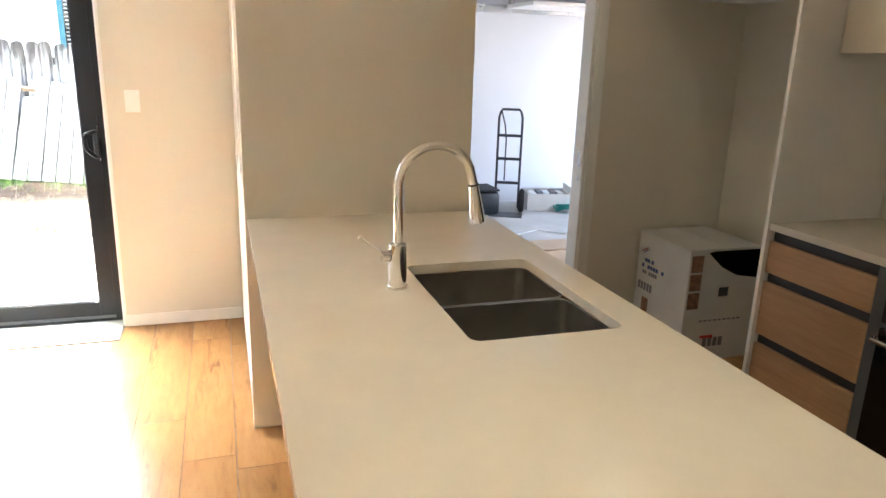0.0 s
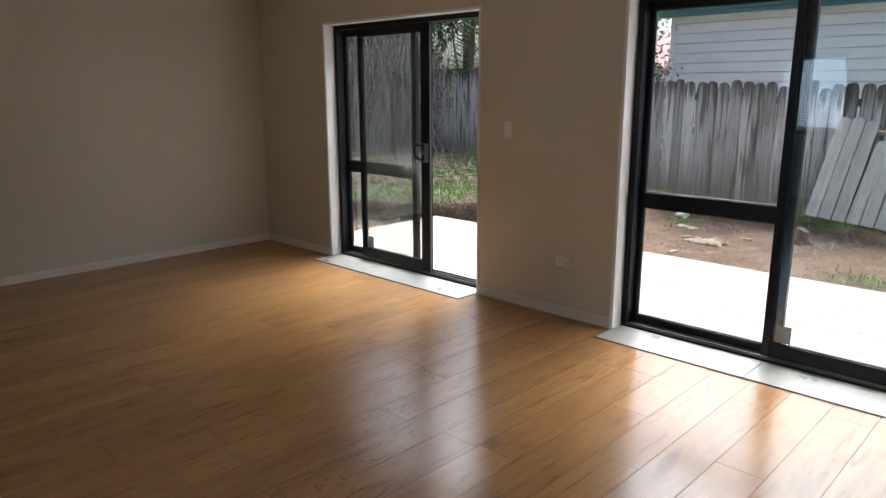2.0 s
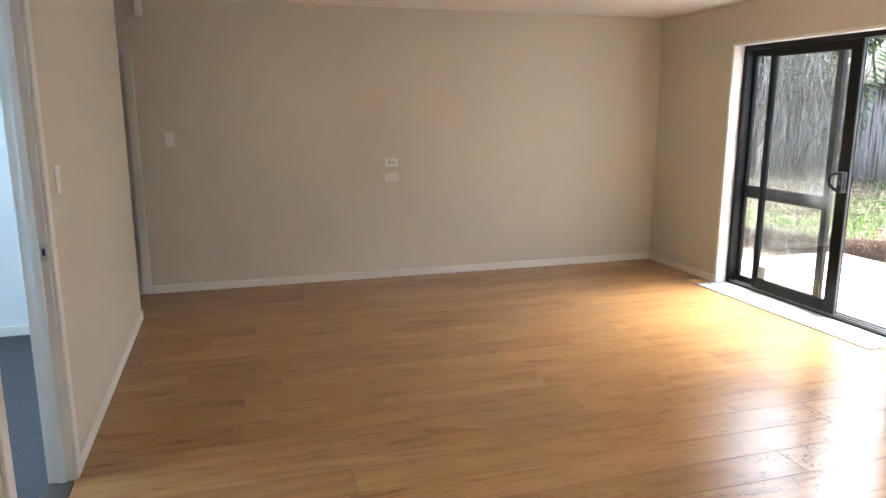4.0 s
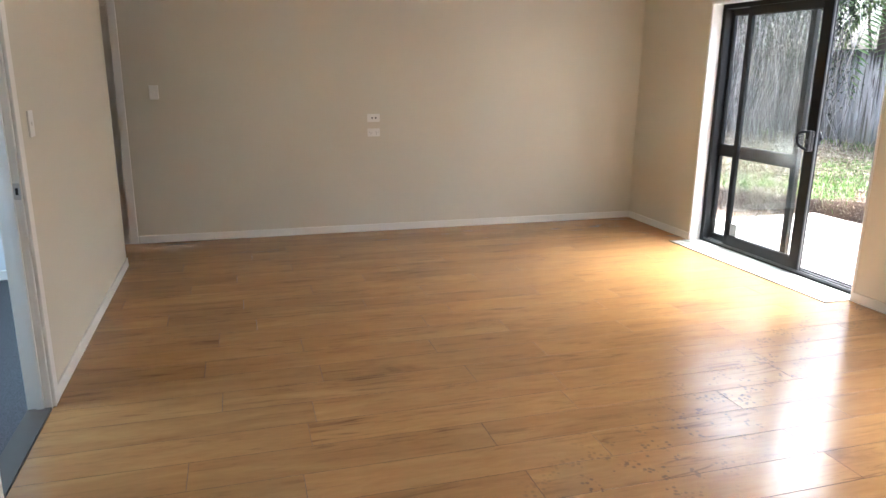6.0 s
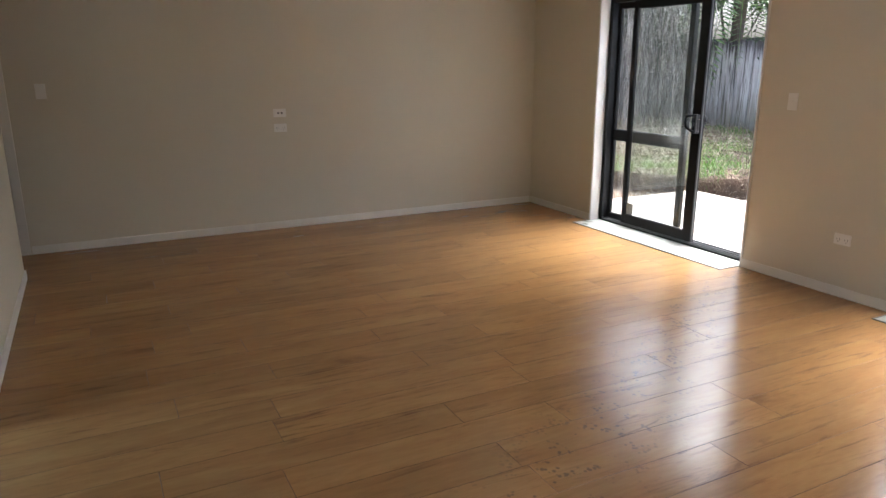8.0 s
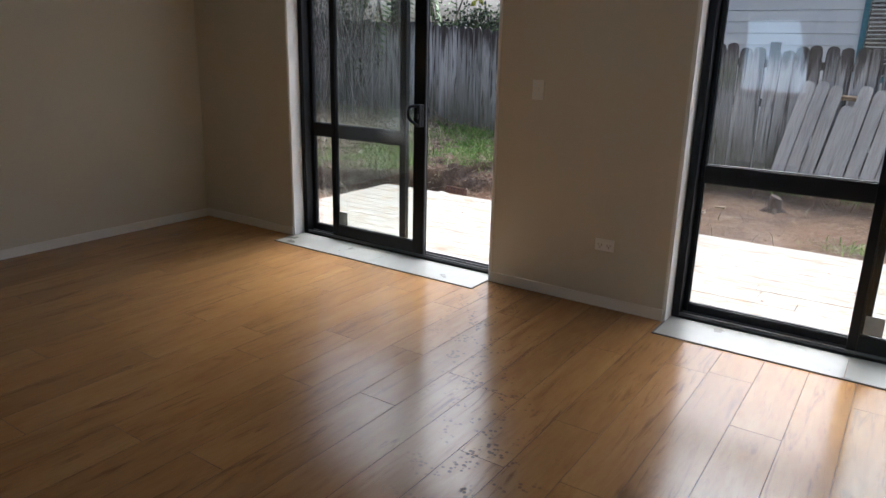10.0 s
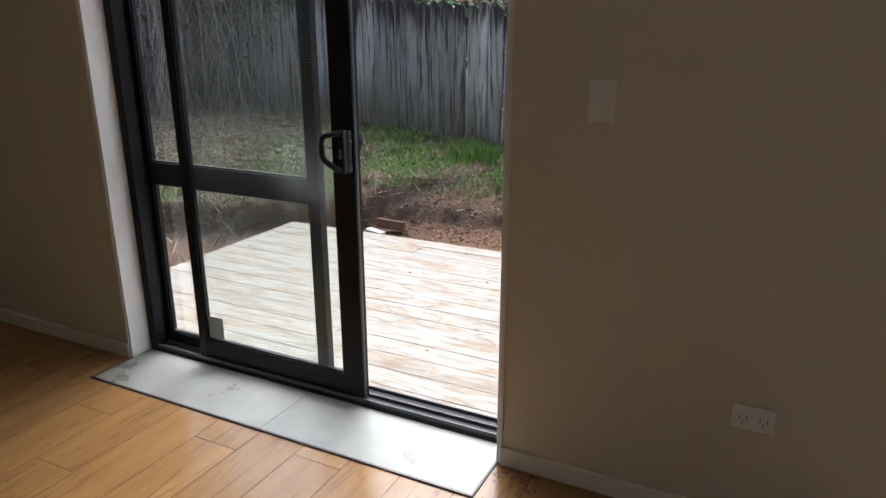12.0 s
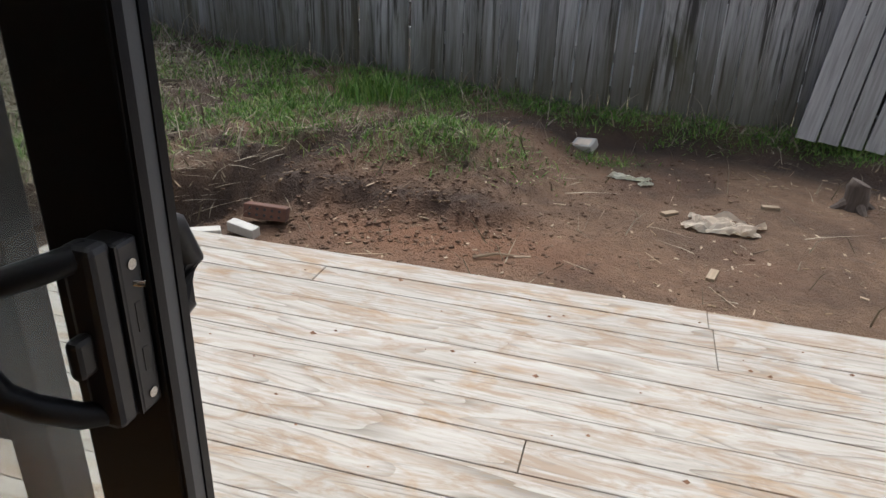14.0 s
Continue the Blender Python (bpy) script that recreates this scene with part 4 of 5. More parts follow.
# ---- garage seen through the doorway ----
GF = -0.10
solid("floor_garage", boxes((4.2, YK - 0.02, GF - 0.1, 9.0, 4.0, GF)), CONCRETE, "dusty bare concrete garage floor", "floor", kind="structure")
solid("threshold", boxes((GD[0], -1.22, -0.1, GD[1], YK - 0.021, -0.004)), CONCRETE, "bare concrete step at the garage doorway", "threshold", kind="structure")
solid("wall_garage_back", boxes((4.3, 3.45, GF, 9.0, 3.6, H)), BLUEWALL, "cool white painted garage wall", "wall", kind="structure")
solid("wall_garage_side", boxes((4.22, 0.2, GF, 4.42, 3.45, H)), BLUEWALL, "white garage side wall", "wall", kind="structure")
solid("wall_garage_front", boxes((8.9, YK, GF, 9.05, 0.2, H), (8.9, 3.2, GF, 9.05, 3.45, H), (8.9, 0.2, 2.1, 9.05, 3.2, H), (XR + 0.12, YK, GF, 8.9, YK + 0.1, H)), BLUEWALL,
      "white garage wall with a wide open doorway", "wall", kind="structure")
solid("ceiling_garage", boxes((4.42, YK + 0.1, H, 8.9, 3.45, H + 0.1)), CEIL, "white garage ceiling", "ceiling", kind="structure")
gl = bpy.data.lights.new("garage_daylight", 'AREA')
gl.shape, gl.size, gl.size_y, gl.energy, gl.color = 'RECTANGLE', 2.9, 2.0, 1.5, (0.74, 0.87, 1.0)
glo = new("garage_daylight", gl)
glo.matrix_world = look((8.88, 1.7, 1.05), (5.0, 1.9, 1.0))
gd = thing("door_5", "white painted garage door frame with a steel strike plate", "door frame", kind="structure")
part("architrave", boxes((GD[1] - 0.006, YK - 0.014, -0.004, GD[1] + 0.055, YK - 0.0005, 2.1), bevel=0.003), TRIM, gd)
part("jamb", boxes((GD[1] - 0.022, YK + 0.0, -0.1, GD[1] - 0.001, YK + 0.11, 2.05), bevel=0.002), TRIM, gd)
part("architrave", boxes((GD[0], YK - 0.014, 2.045, GD[1] - 0.007, YK - 0.0005, 2.1), bevel=0.003), TRIM, gd)
part("strike_plate", boxes((GD[1] - 0.0245, YK + 0.02, 0.98, GD[1] - 0.0225, YK + 0.05, 1.06), (GD[1] - 0.026, YK + 0.02, 0.90, GD[1] - 0.0225, YK + 0.045, 0.93)), STEEL, gd)

# sheets on the garage floor
for y0, y1, z in ((0.75, 1.25, 0.0), (1.30, 1.62, 0.0)):
    solid("board_sheet", boxes((5.0, y0, GF, 7.6, y1, GF + 0.022), bevel=0.003), BROWNCARD, "flat brown board lying on the garage floor", "board", "boards on the garage floor")

# sack truck
HX, HY = 6.50, 2.88
ht = thing("hand_truck", "black steel hand truck with rubber tyres, standing upright", "hand truck", at=pose(HX, HY, GF, 0, 0, -25))
bm = bmesh.new()
add_tube(bm, [(-0.125, 0, 0.06), (-0.125, 0.01, 0.6), (-0.125, 0.02, 1.03), (-0.11, 0.022, 1.09), (-0.09, 0.024, 1.12), (0.09, 0.024, 1.12), (0.11, 0.022, 1.09), (0.125, 0.02, 1.03), (0.125, 0.01, 0.6), (0.125, 0, 0.06)], 0.013, 10)
part("frame", bm, DARKPIPE, ht, smooth=True)
for z in (0.32, 0.58, 0.83):
    part("crossbar", boxes((-0.125, -0.008, z, 0.125, 0.012, z + 0.03), bevel=0.003), DARKPIPE, ht)
bm = bmesh.new()
add_tube(bm, [(-0.1, 0.03, 1.1), (-0.06, 0.07, 0.95), (-0.04, 0.06, 0.8), (-0.04, 0.05, 0.35)], 0.008, 8)
part("brace", bm, DARKPIPE, ht, smooth=True)
part("toe_plate", boxes((-0.18, -0.24, 0.0, 0.18, 0.0, 0.008), bevel=0.002), DARKPIPE, ht)
for sx in (-0.16, 0.16):
    bm = bmesh.new()
    add_cyl(bm, (sx - 0.03, 0.08, 0.13), (sx + 0.03, 0.08, 0.13), 0.13, seg=24)
    bmesh.ops.bevel(bm, geom=[e for e in bm.edges if abs(e.calc_face_angle(0)) > 1.0], offset=0.015, segments=2, affect='EDGES')
    wh = part("wheel", bm, RUBBER, ht, "black rubber tyre", smooth=True)
    bm = bmesh.new()
    add_cyl(bm, (sx - 0.033, 0.08, 0.13), (sx + 0.033, 0.08, 0.13), 0.055, seg=18)
    part("rim", bm, STEEL, wh)

# open tray of parts, black bin, green rope
gb = thing("open_carton", "open white carton half full of parts on the garage floor", "cardboard box", at=pose(7.05, 3.05, GF, 0, 0, -12))
bm = boxes((-0.24, -0.17, 0.0, 0.24, 0.17, 0.01), (-0.24, -0.17, 0.01, -0.23, 0.17, 0.2), (0.23, -0.17, 0.01, 0.24, 0.17, 0.2), (-0.23, -0.17, 0.01, 0.23, -0.16, 0.19), (-0.23, 0.16, 0.01, 0.23, 0.17, 0.2))
part("tray", bm, CARTON, gb)
part("flap", boxes((0.2405, -0.16, 0.19, 0.246, 0.16, 0.27)), CARTON, gb)
for k in range(5):
    part("packed_part", boxes((-0.19 + 0.08 * k, -0.12 + 0.03 * (k % 3), 0.01, -0.13 + 0.08 * k, 0.1, 0.19 + 0.015 * (k % 2)), bevel=0.006), INKGREY if k % 2 else BLUEWALL, gb)
tb = thing("tool_bag", "low black tool bag on the garage floor", "tool bag", at=pose(6.14, 2.95, GF))
part("bag", boxes((-0.24, -0.2, 0.0, 0.24, 0.2, 0.26), bevel=0.05), BLACK, tb, smooth=True)
part("rim", boxes((-0.23, -0.19, 0.262, 0.23, 0.19, 0.285), bevel=0.01), RUBBER, tb)
bm = bmesh.new()
rr = random.Random(5)
pts = []
for k in range(90):
    a = k * 0.55
    rad = 0.10 + 0.12 * rr.random()
    pts.append((1.3 * rad * math.cos(a), rad * math.sin(a), 0.03 + 0.06 * rr.random()))
add_tube(bm, pts, 0.012, 6)
rope = solid("rope_heap", bm, GREENROPE, "tangled heap of green rope on the garage floor", "rope", smooth=True)
rope.matrix_basis = pose(7.35, 2.85, GF - 0.012)
bm = bmesh.new()
add_tube(bm, [(5.9, 1.75, GF + 0.006), (6.2, 1.9, GF + 0.006), (6.5, 2.05, GF + 0.006), (6.75, 1.8, GF + 0.006), (7.0, 1.72, GF + 0.006)], 0.006, 6)
solid("cable", bm, PLASTIC, "white cable lying on the garage floor", "cable", smooth=True)
# garage door gear under the ceiling
gr = thing("garage_door_track", "galvanised garage door track with a folded door section", "door track")
part("rail", boxes((5.6, 3.30, 2.02, 8.8, 3.36, 2.06), (5.6, 3.36, 2.02, 8.8, 3.365, 2.10)), STEEL, gr)
part("door_section", boxes((6.55, 2.6, 2.06, 8.8, 3.28, 2.10), (6.55, 2.6, 2.20, 8.8, 3.28, 2.23), bevel=0.004), TRIM, gr)
for hx in (6.6, 8.0):
    part("hanger", boxes((hx, 3.29, 2.06, hx + 0.03, 3.36, 2.40)), STEEL, gr)

# ---- outdoors ----
def smooth01(t):
    t = np.clip(t, 0, 1)
    return t * t * (3 - 2 * t)


def wobble(x, y, k, seed):
    return (np.sin(x * k * 1.7 + seed) * np.cos(y * k * 1.3 - seed * 2) + 0.5 * np.sin(x * k * 3.9 - y * k * 2.9 + seed * 3) + 0.3 * np.sin(x * k * 7.3 + y * k * 8.1 + seed)) / 1.8


FENCE_Y = 5.3


def bank_line(x):
    return np.interp(x, [-9, -4, -3.4, -2.9, -2.6, -2.45, -2.33, -2.0, -1.75, -0.8, 0.0, 0.8, 1.4, 6], [0.9, 1.75, 2.15, 2.45, 2.62, 3.0, 3.6, 4.05, 4.5, 4.9, 5.02, 4.92, 4.66, 4.5])


def mound(x, y):
    """The grassy clod left standing in the dug ground."""
    return np.exp(-((x + 1.45) / 0.42) ** 2 - ((y - 3.95) / 0.25) ** 2)


def ground_z(x, y):
    """Height of the garden: a dug-out bare strip beside the deck, a crumbling bank, rough grass rising to the fence."""
    x, y = np.asarray(x, float), np.asarray(y, float)
    foot = np.interp(x, [-9, -4.67, -3.4, -2.27, -0.84, 0.84, 3], [0.55, 0.42, 0.29, 0.2, 0.085, 0.04, -0.03])
    edge = bank_line(x) + 0.10 * wobble(x, y, 2.6, 1.0)
    brow = np.minimum(0.08, foot - 0.06)
    top = brow + (foot - brow) * np.clip((y - edge) / np.maximum(FENCE_Y - edge, 0.35), 0, 1)
    low = -0.14 - 0.06 * np.exp(-((x + 2.2) / 0.8) ** 2 - ((y - 2.7) / 0.45) ** 2)
    low = low + 0.025 * smooth01((y - 2.6) / 1.6)
    # dug face that runs from the deck's corner to the open ground, and the rough slope above it
    side = smooth01((-0.55 - x) / 0.5) * smooth01((x + 3.4) / 0.5)
    lip = 3.13 + 0.10 * wobble(x, y, 3.4, 8.0) + 0.05 * wobble(x, y, 9.0, 3.0)
    low = low + side * (0.085 * smooth01((y - lip) / 0.09) + 0.09 * smooth01((y - 3.3) / 0.9))
    low = low + 0.13 * mound(x, y)
    s = smooth01((y - edge + 0.16) / np.interp(x, [-2.6, -0.5], [0.22, 0.30]))
    z = low + (top - low) * s
    broken = side * np.exp(-((y - 3.35) / 0.55) ** 2)
    z = z + 0.012 * wobble(x, y, 4.0, 2.0) + 0.006 * wobble(x, y, 13.0, 4.0)
    z = z + broken * (0.030 * wobble(x, y, 7.0, 5.0) + 0.026 * wobble(x, y, 17.0, 6.0) + 0.016 * wobble(x, y, 31.0, 9.0))
    z = z + 0.02 * smooth01((y - edge) / 0.3) * wobble(x, y, 5.5, 12.0)
    under = smooth01((2.43 - y) / 0.10) * smooth01((x + 2.85) / 0.12)
    z = z * (1 - under) + under * (-0.42)
    away = np.clip(smooth01((y - 5.6) / 2.0) + smooth01((-y) / 1.0) + smooth01((x - 5) / 2.0), 0, 1)
    return z * (1 - away) + away * (-0.45)


gx = np.concatenate([[-300, -120, -50, -25, -15], np.arange(-9.5, 5.0, 0.045), [5.5, 6.5, 8, 10, 15, 25, 50, 120, 300]])
gy = np.concatenate([[-300, -120, -50, -25, -12, -6, -3, 0, 1], np.arange(1.2, 6.0, 0.045), [6.6, 7.4, 9, 12, 20, 40, 120, 300]])
GX, GY = np.meshgrid(gx, gy)
GZ = ground_z(GX, GY)
nx, ny = len(gx), len(gy)
gv = np.stack([GX.ravel(), GY.ravel(), GZ.ravel()], 1).tolist()
idx = np.arange(nx * ny).reshape(ny, nx)
gf = np.stack([idx[:-1, :-1].ravel(), idx[:-1, 1:].ravel(), idx[1:, 1:].ravel(), idx[1:, :-1].ravel()], 1).tolist()
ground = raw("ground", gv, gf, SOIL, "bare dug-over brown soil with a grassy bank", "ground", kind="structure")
ground.data.polygons.foreach_set("use_smooth", [True] * len(ground.data.polygons))


def blades(name, n, box, keep, height, width, lean, material, label, category, seed):
    """Many thin tapering blades scattered over box, where keep(x, y) allows, standing on the ground."""
    r = np.random.RandomState(seed)
    x = r.uniform(box[0], box[1], n)
    y = r.uniform(box[2], box[3], n)
    ok = r.rand(n) < keep(x, y)
    x, y = x[ok], y[ok]
    m = len(x)
    z = ground_z(x, y) - 0.004
    a = r.uniform(0, 2 * np.pi, m)
    hgt = height[0] + (height[1] - height[0]) * r.rand(m) ** 2
    ln = lean * hgt * (0.3 + r.rand(m))
    b = r.uniform(0, 2 * np.pi, m)
    w = width * (0.6 + 0.8 * r.rand(m))
    dx, dy = np.cos(a) * w, np.sin(a) * w
    lx, ly = np.cos(b) * ln, np.sin(b) * ln
    rise = np.sqrt(np.maximum(hgt ** 2 - (ln * 0.8) ** 2, (hgt * 0.15) ** 2))
    p0 = np.stack([x - dx, y - dy, z], 1)
    p1 = np.stack([x + dx, y + dy, z], 1)
    p2 = np.stack([x + dx * 0.7 + lx * 0.35, y + dy * 0.7 + ly * 0.35, z + rise * 0.6], 1)
    p3 = np.stack([x - dx * 0.7 + lx * 0.35, y - dy * 0.7 + ly * 0.35, z + rise * 0.6], 1)
    p4 = np.stack([x + lx, y + ly, z + rise], 1)
    v = np.stack([p0, p1, p2, p3, p4], 1).reshape(-1, 3)
    k = np.arange(m) * 5
    f = [tuple(q) for q in np.stack([k, k + 1, k + 2, k + 3], 1).tolist()] + [tuple(q) for q in np.stack([k + 3, k + 2, k + 4], 1).tolist()]
    return raw(name, v.tolist(), f, material, label, category, kind="stuff")


def patchy(x, y, k, seed, lo, hi):
    return smooth01((wobble(x, y, k, seed) - lo) / (hi - lo))


def grass_keep(x, y):
    above = smooth01((y - bank_line(x) + 0.04) / 0.2)
    strip = smooth01((y - 4.85) / 0.2)
    tuft = 1.1 * mound(x, y + 0.03) * patchy(x, y, 6.0, 1.0, -0.8, 0.1) + 0.5 * np.exp(-((x + 0.5) / 0.22) ** 2 - ((y - 4.5) / 0.10) ** 2) + 0.35 * np.exp(-((x - 1.95) / 0.25) ** 2 - ((y - 3.0) / 0.15) ** 2)
    tuft = tuft + 0.35 * np.exp(-((x + 2.0) / 0.4) ** 2 - ((y - 3.75) / 0.2) ** 2) * patchy(x, y, 5.0, 2.0, -0.2, 0.5)
    dry = smooth01((-x - 3.7) / 0.9)
    return np.clip(np.maximum(0.9 * above * patchy(x, y, 2.6, 0.5, -0.55, 0.45) * (1 - 0.85 * dry), 0.75 * strip * patchy(x, y, 3.1, 7.0, -0.6, 0.3)) + tuft, 0, 1)


def straw_keep(x, y):
    above = smooth01((y - bank_line(x) + 0.2) / 0.2)
    dry = smooth01((-x - 3.4) / 1.2)
    brink = np.exp(-((y - bank_line(x) - 0.02) / 0.12) ** 2) * smooth01((-x - 1.7) / 0.5)
    base = np.exp(-((y - 5.2) / 0.08) ** 2) * smooth01((x + 3.4) / 0.8)
    return np.clip(above * (0.22 + 0.9 * dry) * patchy(x, y, 2.3, 3.0, -0.6, 0.5) + 0.7 * brink + 0.6 * base + 0.35 * mound(x, y) + 0.22 * smooth01((-2.9 - x) / 0.2) + 0.010, 0, 1)


# soil colours: orange clay where the dig is fresh, darker below turf and dug lip
clay = ground.data.attributes.new("clay", 'FLOAT', 'POINT')
clay.data.foreach_set("value", np.clip(np.exp(-((GX.ravel() + 1.15) / 0.85) ** 2 - ((GY.ravel() - 2.88) / 0.30) ** 2), 0, 1).astype(np.float32))
dark_band = ground.data.attributes.new("dark_band", 'FLOAT', 'POINT')
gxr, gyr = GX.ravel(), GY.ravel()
band_mask = np.exp(-((gyr - bank_line(gxr) + 0.12) / 0.24) ** 2) + 0.9 * np.exp(-((gyr - 3.24) / 0.13) ** 2) * smooth01((-0.7 - gxr) / 0.4) * smooth01((gxr + 2.9) / 0.3)
band_mask = band_mask + 0.8 * smooth01((-2.8 - gxr) / 0.15) * smooth01((gyr - 1.7) / 0.3)
dark_band.data.foreach_set("value", np.clip(band_mask, 0, 1).astype(np.float32))
attr = ground.data.attributes.new("turf", 'FLOAT', 'POINT')
attr.data.foreach_set("value", np.clip(1.15 * grass_keep(GX.ravel(), GY.ravel()), 0, 1).astype(np.float32))
blades("grass", 300000, (-7.0, 3.6, 1.6, 5.32), grass_keep, (0.02, 0.10), 0.004, 1.2, GRASSM, "rough green grass on the bank and along the fence", "grass", 11)
blades("tall_grass", 2600, (-2.55, -1.9, 4.4, 4.85), lambda x, y: np.exp(-((x + 2.22) / 0.2) ** 2 - ((y - 4.62) / 0.12) ** 2), (0.10, 0.22), 0.004, 0.6, GRASSM, "taller tuft of lush green grass on the bank", "grass", 12)
blades("straw", 90000, (-9.0, 3.6, 1.4, 5.3), straw_keep, (0.05, 0.28), 0.0040, 1.5, STRAWM, "dry straw and dead grass lying over the bank", "dry grass", 13)


def litter(name, n, box, size, material, label, seed, keep=None):
    """Small chips, twigs and clods lying on the soil."""
    r = random.Random(seed)
    v, f = [], []
    while len(v) < n * 8:
        x, y = r.uniform(box[0], box[1]), r.uniform(box[2], box[3])
        if keep and r.random() > keep(x, y):
            continue
        z = float(ground_z(x, y))
        l, w, h = size[0] * (0.3 + r.random()), size[1] * (0.4 + r.random()), size[2] * (0.4 + r.random())
        a = r.uniform(0, 6.3)
        c, s = math.cos(a), math.sin(a)
        k = len(v)
        for dz in (-0.3, 0.7):
            for dx, dy in ((-1, -1), (1, -1), (1, 1), (-1, 1)):
                px, py = dx * l * (0.7 + 0.3 * r.random()), dy * w * (0.7 + 0.3 * r.random())
                v.append((x + c * px - s * py, y + s * px + c * py, z + dz * h * (0.6 + 0.6 * r.random())))
        f += [(k, k + 3, k + 2, k + 1), (k + 4, k + 5, k + 6, k + 7), (k, k + 1, k + 5, k + 4), (k + 1, k + 2, k + 6, k + 5), (k + 2, k + 3, k + 7, k + 6), (k + 3, k, k + 4, k + 7)]
    return raw(name, v, f, material, label, "garden litter", kind="stuff")


litter("wood_chips", 700, (-3, 3.6, 2.4, 4.7), (0.018, 0.006, 0.006), TWIGM, "scattered bark, chips and twigs on the soil", 21)
litter("twigs", 160, (-3, 3.6, 2.4, 5.0), (0.09, 0.0035, 0.004), TWIGM, "thin dry twigs lying on the soil", 22)
litter("clods", 1500, (-2.9, 0.4, 2.42, 4.7), (0.012, 0.010, 0.008), SOIL, "loose clods of dug soil", 23, lambda x, y: math.exp(-((x + 1.6) / 0.8) ** 2 - ((y - 3.2) / 0.5) ** 2) + 0.06)

# deck frame under the boards
DX0, DX1, DY0, DY1, DZ = -2.75, 4.20, 0.205, 2.34, -0.045
deck = thing("deck", "new pale pine deck with muddy stains, outside the sliding doors", "deck", kind="structure")
part("joists", boxes(*[(DX0 + 0.03 + 0.45 * k, DY0, DZ - 0.17, DX0 + 0.075 + 0.45 * k, DY1 - 0.03, DZ - 0.033) for k in range(16)]), STICK, deck)
part("edge_board", boxes((DX0, DY1 - 0.028, DZ - 0.2, DX1, DY1, DZ - 0.033), (DX0, DY0, DZ - 0.2, DX0 + 0.028, DY1 - 0.03, DZ - 0.033)), DECKM, deck)
part("posts", boxes(*[(DX0 + 0.2 + 1.6 * k, DY1 - 0.16, -0.6, DX0 + 0.29 + 1.6 * k, DY1 - 0.07, DZ - 0.2) for k in range(5)]), STICK, deck)


# fence: pickets with clipped round tops, rails and posts behind
def picket(w, h, t, seed, material=FENCEM):
    r = random.Random(seed)
    bm = bmesh.new()
    prof = [(-w / 2, 0), (w / 2 + r.uniform(-0.004, 0.004), 0), (w / 2, h - 0.06)]
    for k in range(1, 6):
        a = math.pi * k / 6
        prof.append((w / 2 * 0.98 * math.cos(a), h - 0.06 + 0.06 * math.sin(a) ** 0.6 + r.uniform(-0.004, 0.002)))
    prof.append((-w / 2, h - 0.06 + r.uniform(-0.01, 0.004)))
    front = [bm.verts.new((x, 0, z)) for x, z in prof]
    back = [bm.verts.new((x, t, z)) for x, z in prof]
    bm.faces.new(front)
    bm.faces.new(back[::-1])
    for k in range(len(prof)):
        bm.faces.new((front[k], back[k], back[(k + 1) % len(prof)], front[(k + 1) % len(prof)]))
    return mesh_of("picket", bm, material)


PICKETS = [picket(0.1395 + 0.002 * (k % 3), 1.0, 0.024, k) for k in range(7)]
fence = thing("fence", "weathered grey timber paling fence with rounded tops, mossy in places", "fence", kind="structure")
fr = random.Random(9)
FX0, FX1 = -9.4, 5.6
n_p = int((FX1 - FX0) / 0.1495)
for k in range(n_p):
    x = FX0 + 0.1495 * k
    base = float(ground_z(x, FENCE_Y)) - 0.03
    top = float(np.interp(x, [-9, -4.5, -3, 0.2, 5], [1.95, 1.84, 1.70, 1.60, 1.50])) + fr.uniform(-0.02, 0.02)
    if 0.25 < x < 0.9:
        top -= 0.05
    p = new("picket", PICKETS[fr.randrange(7)])
    p.parent = fence
    p.matrix_basis = pose(x, FENCE_Y + fr.uniform(-0.013, 0.013), base, fr.uniform(-0.8, 0.8), fr.uniform(-0.7, 0.7), 0) @ Matrix.Diagonal((1, 1, top - base, 1))
for z in (0.35, 0.85, 1.3):
    bm = bmesh.new()
    for k in range(6):
        xa = FX0 + 2.5 * k
        ga, gb_ = float(ground_z(xa, FENCE_Y)), float(ground_z(xa + 2.5, FENCE_Y))
        vs = add_box(bm, xa, FENCE_Y + 0.026, 0, xa + 2.5, FENCE_Y + 0.075, 0.09)
        for v in vs:
            v.co.z += z + (ga if abs(v.co.x - xa) < 0.1 else gb_) * 0.7
    part("rail", bm, FENCEM, fence)
for k in range(7):
    xa = FX0 + 2.5 * k
    part("post", boxes((xa - 0.05, FENCE_Y + 0.076, -0.6, xa + 0.05, FENCE_Y + 0.17, 1.62)), FENCEM, fence)

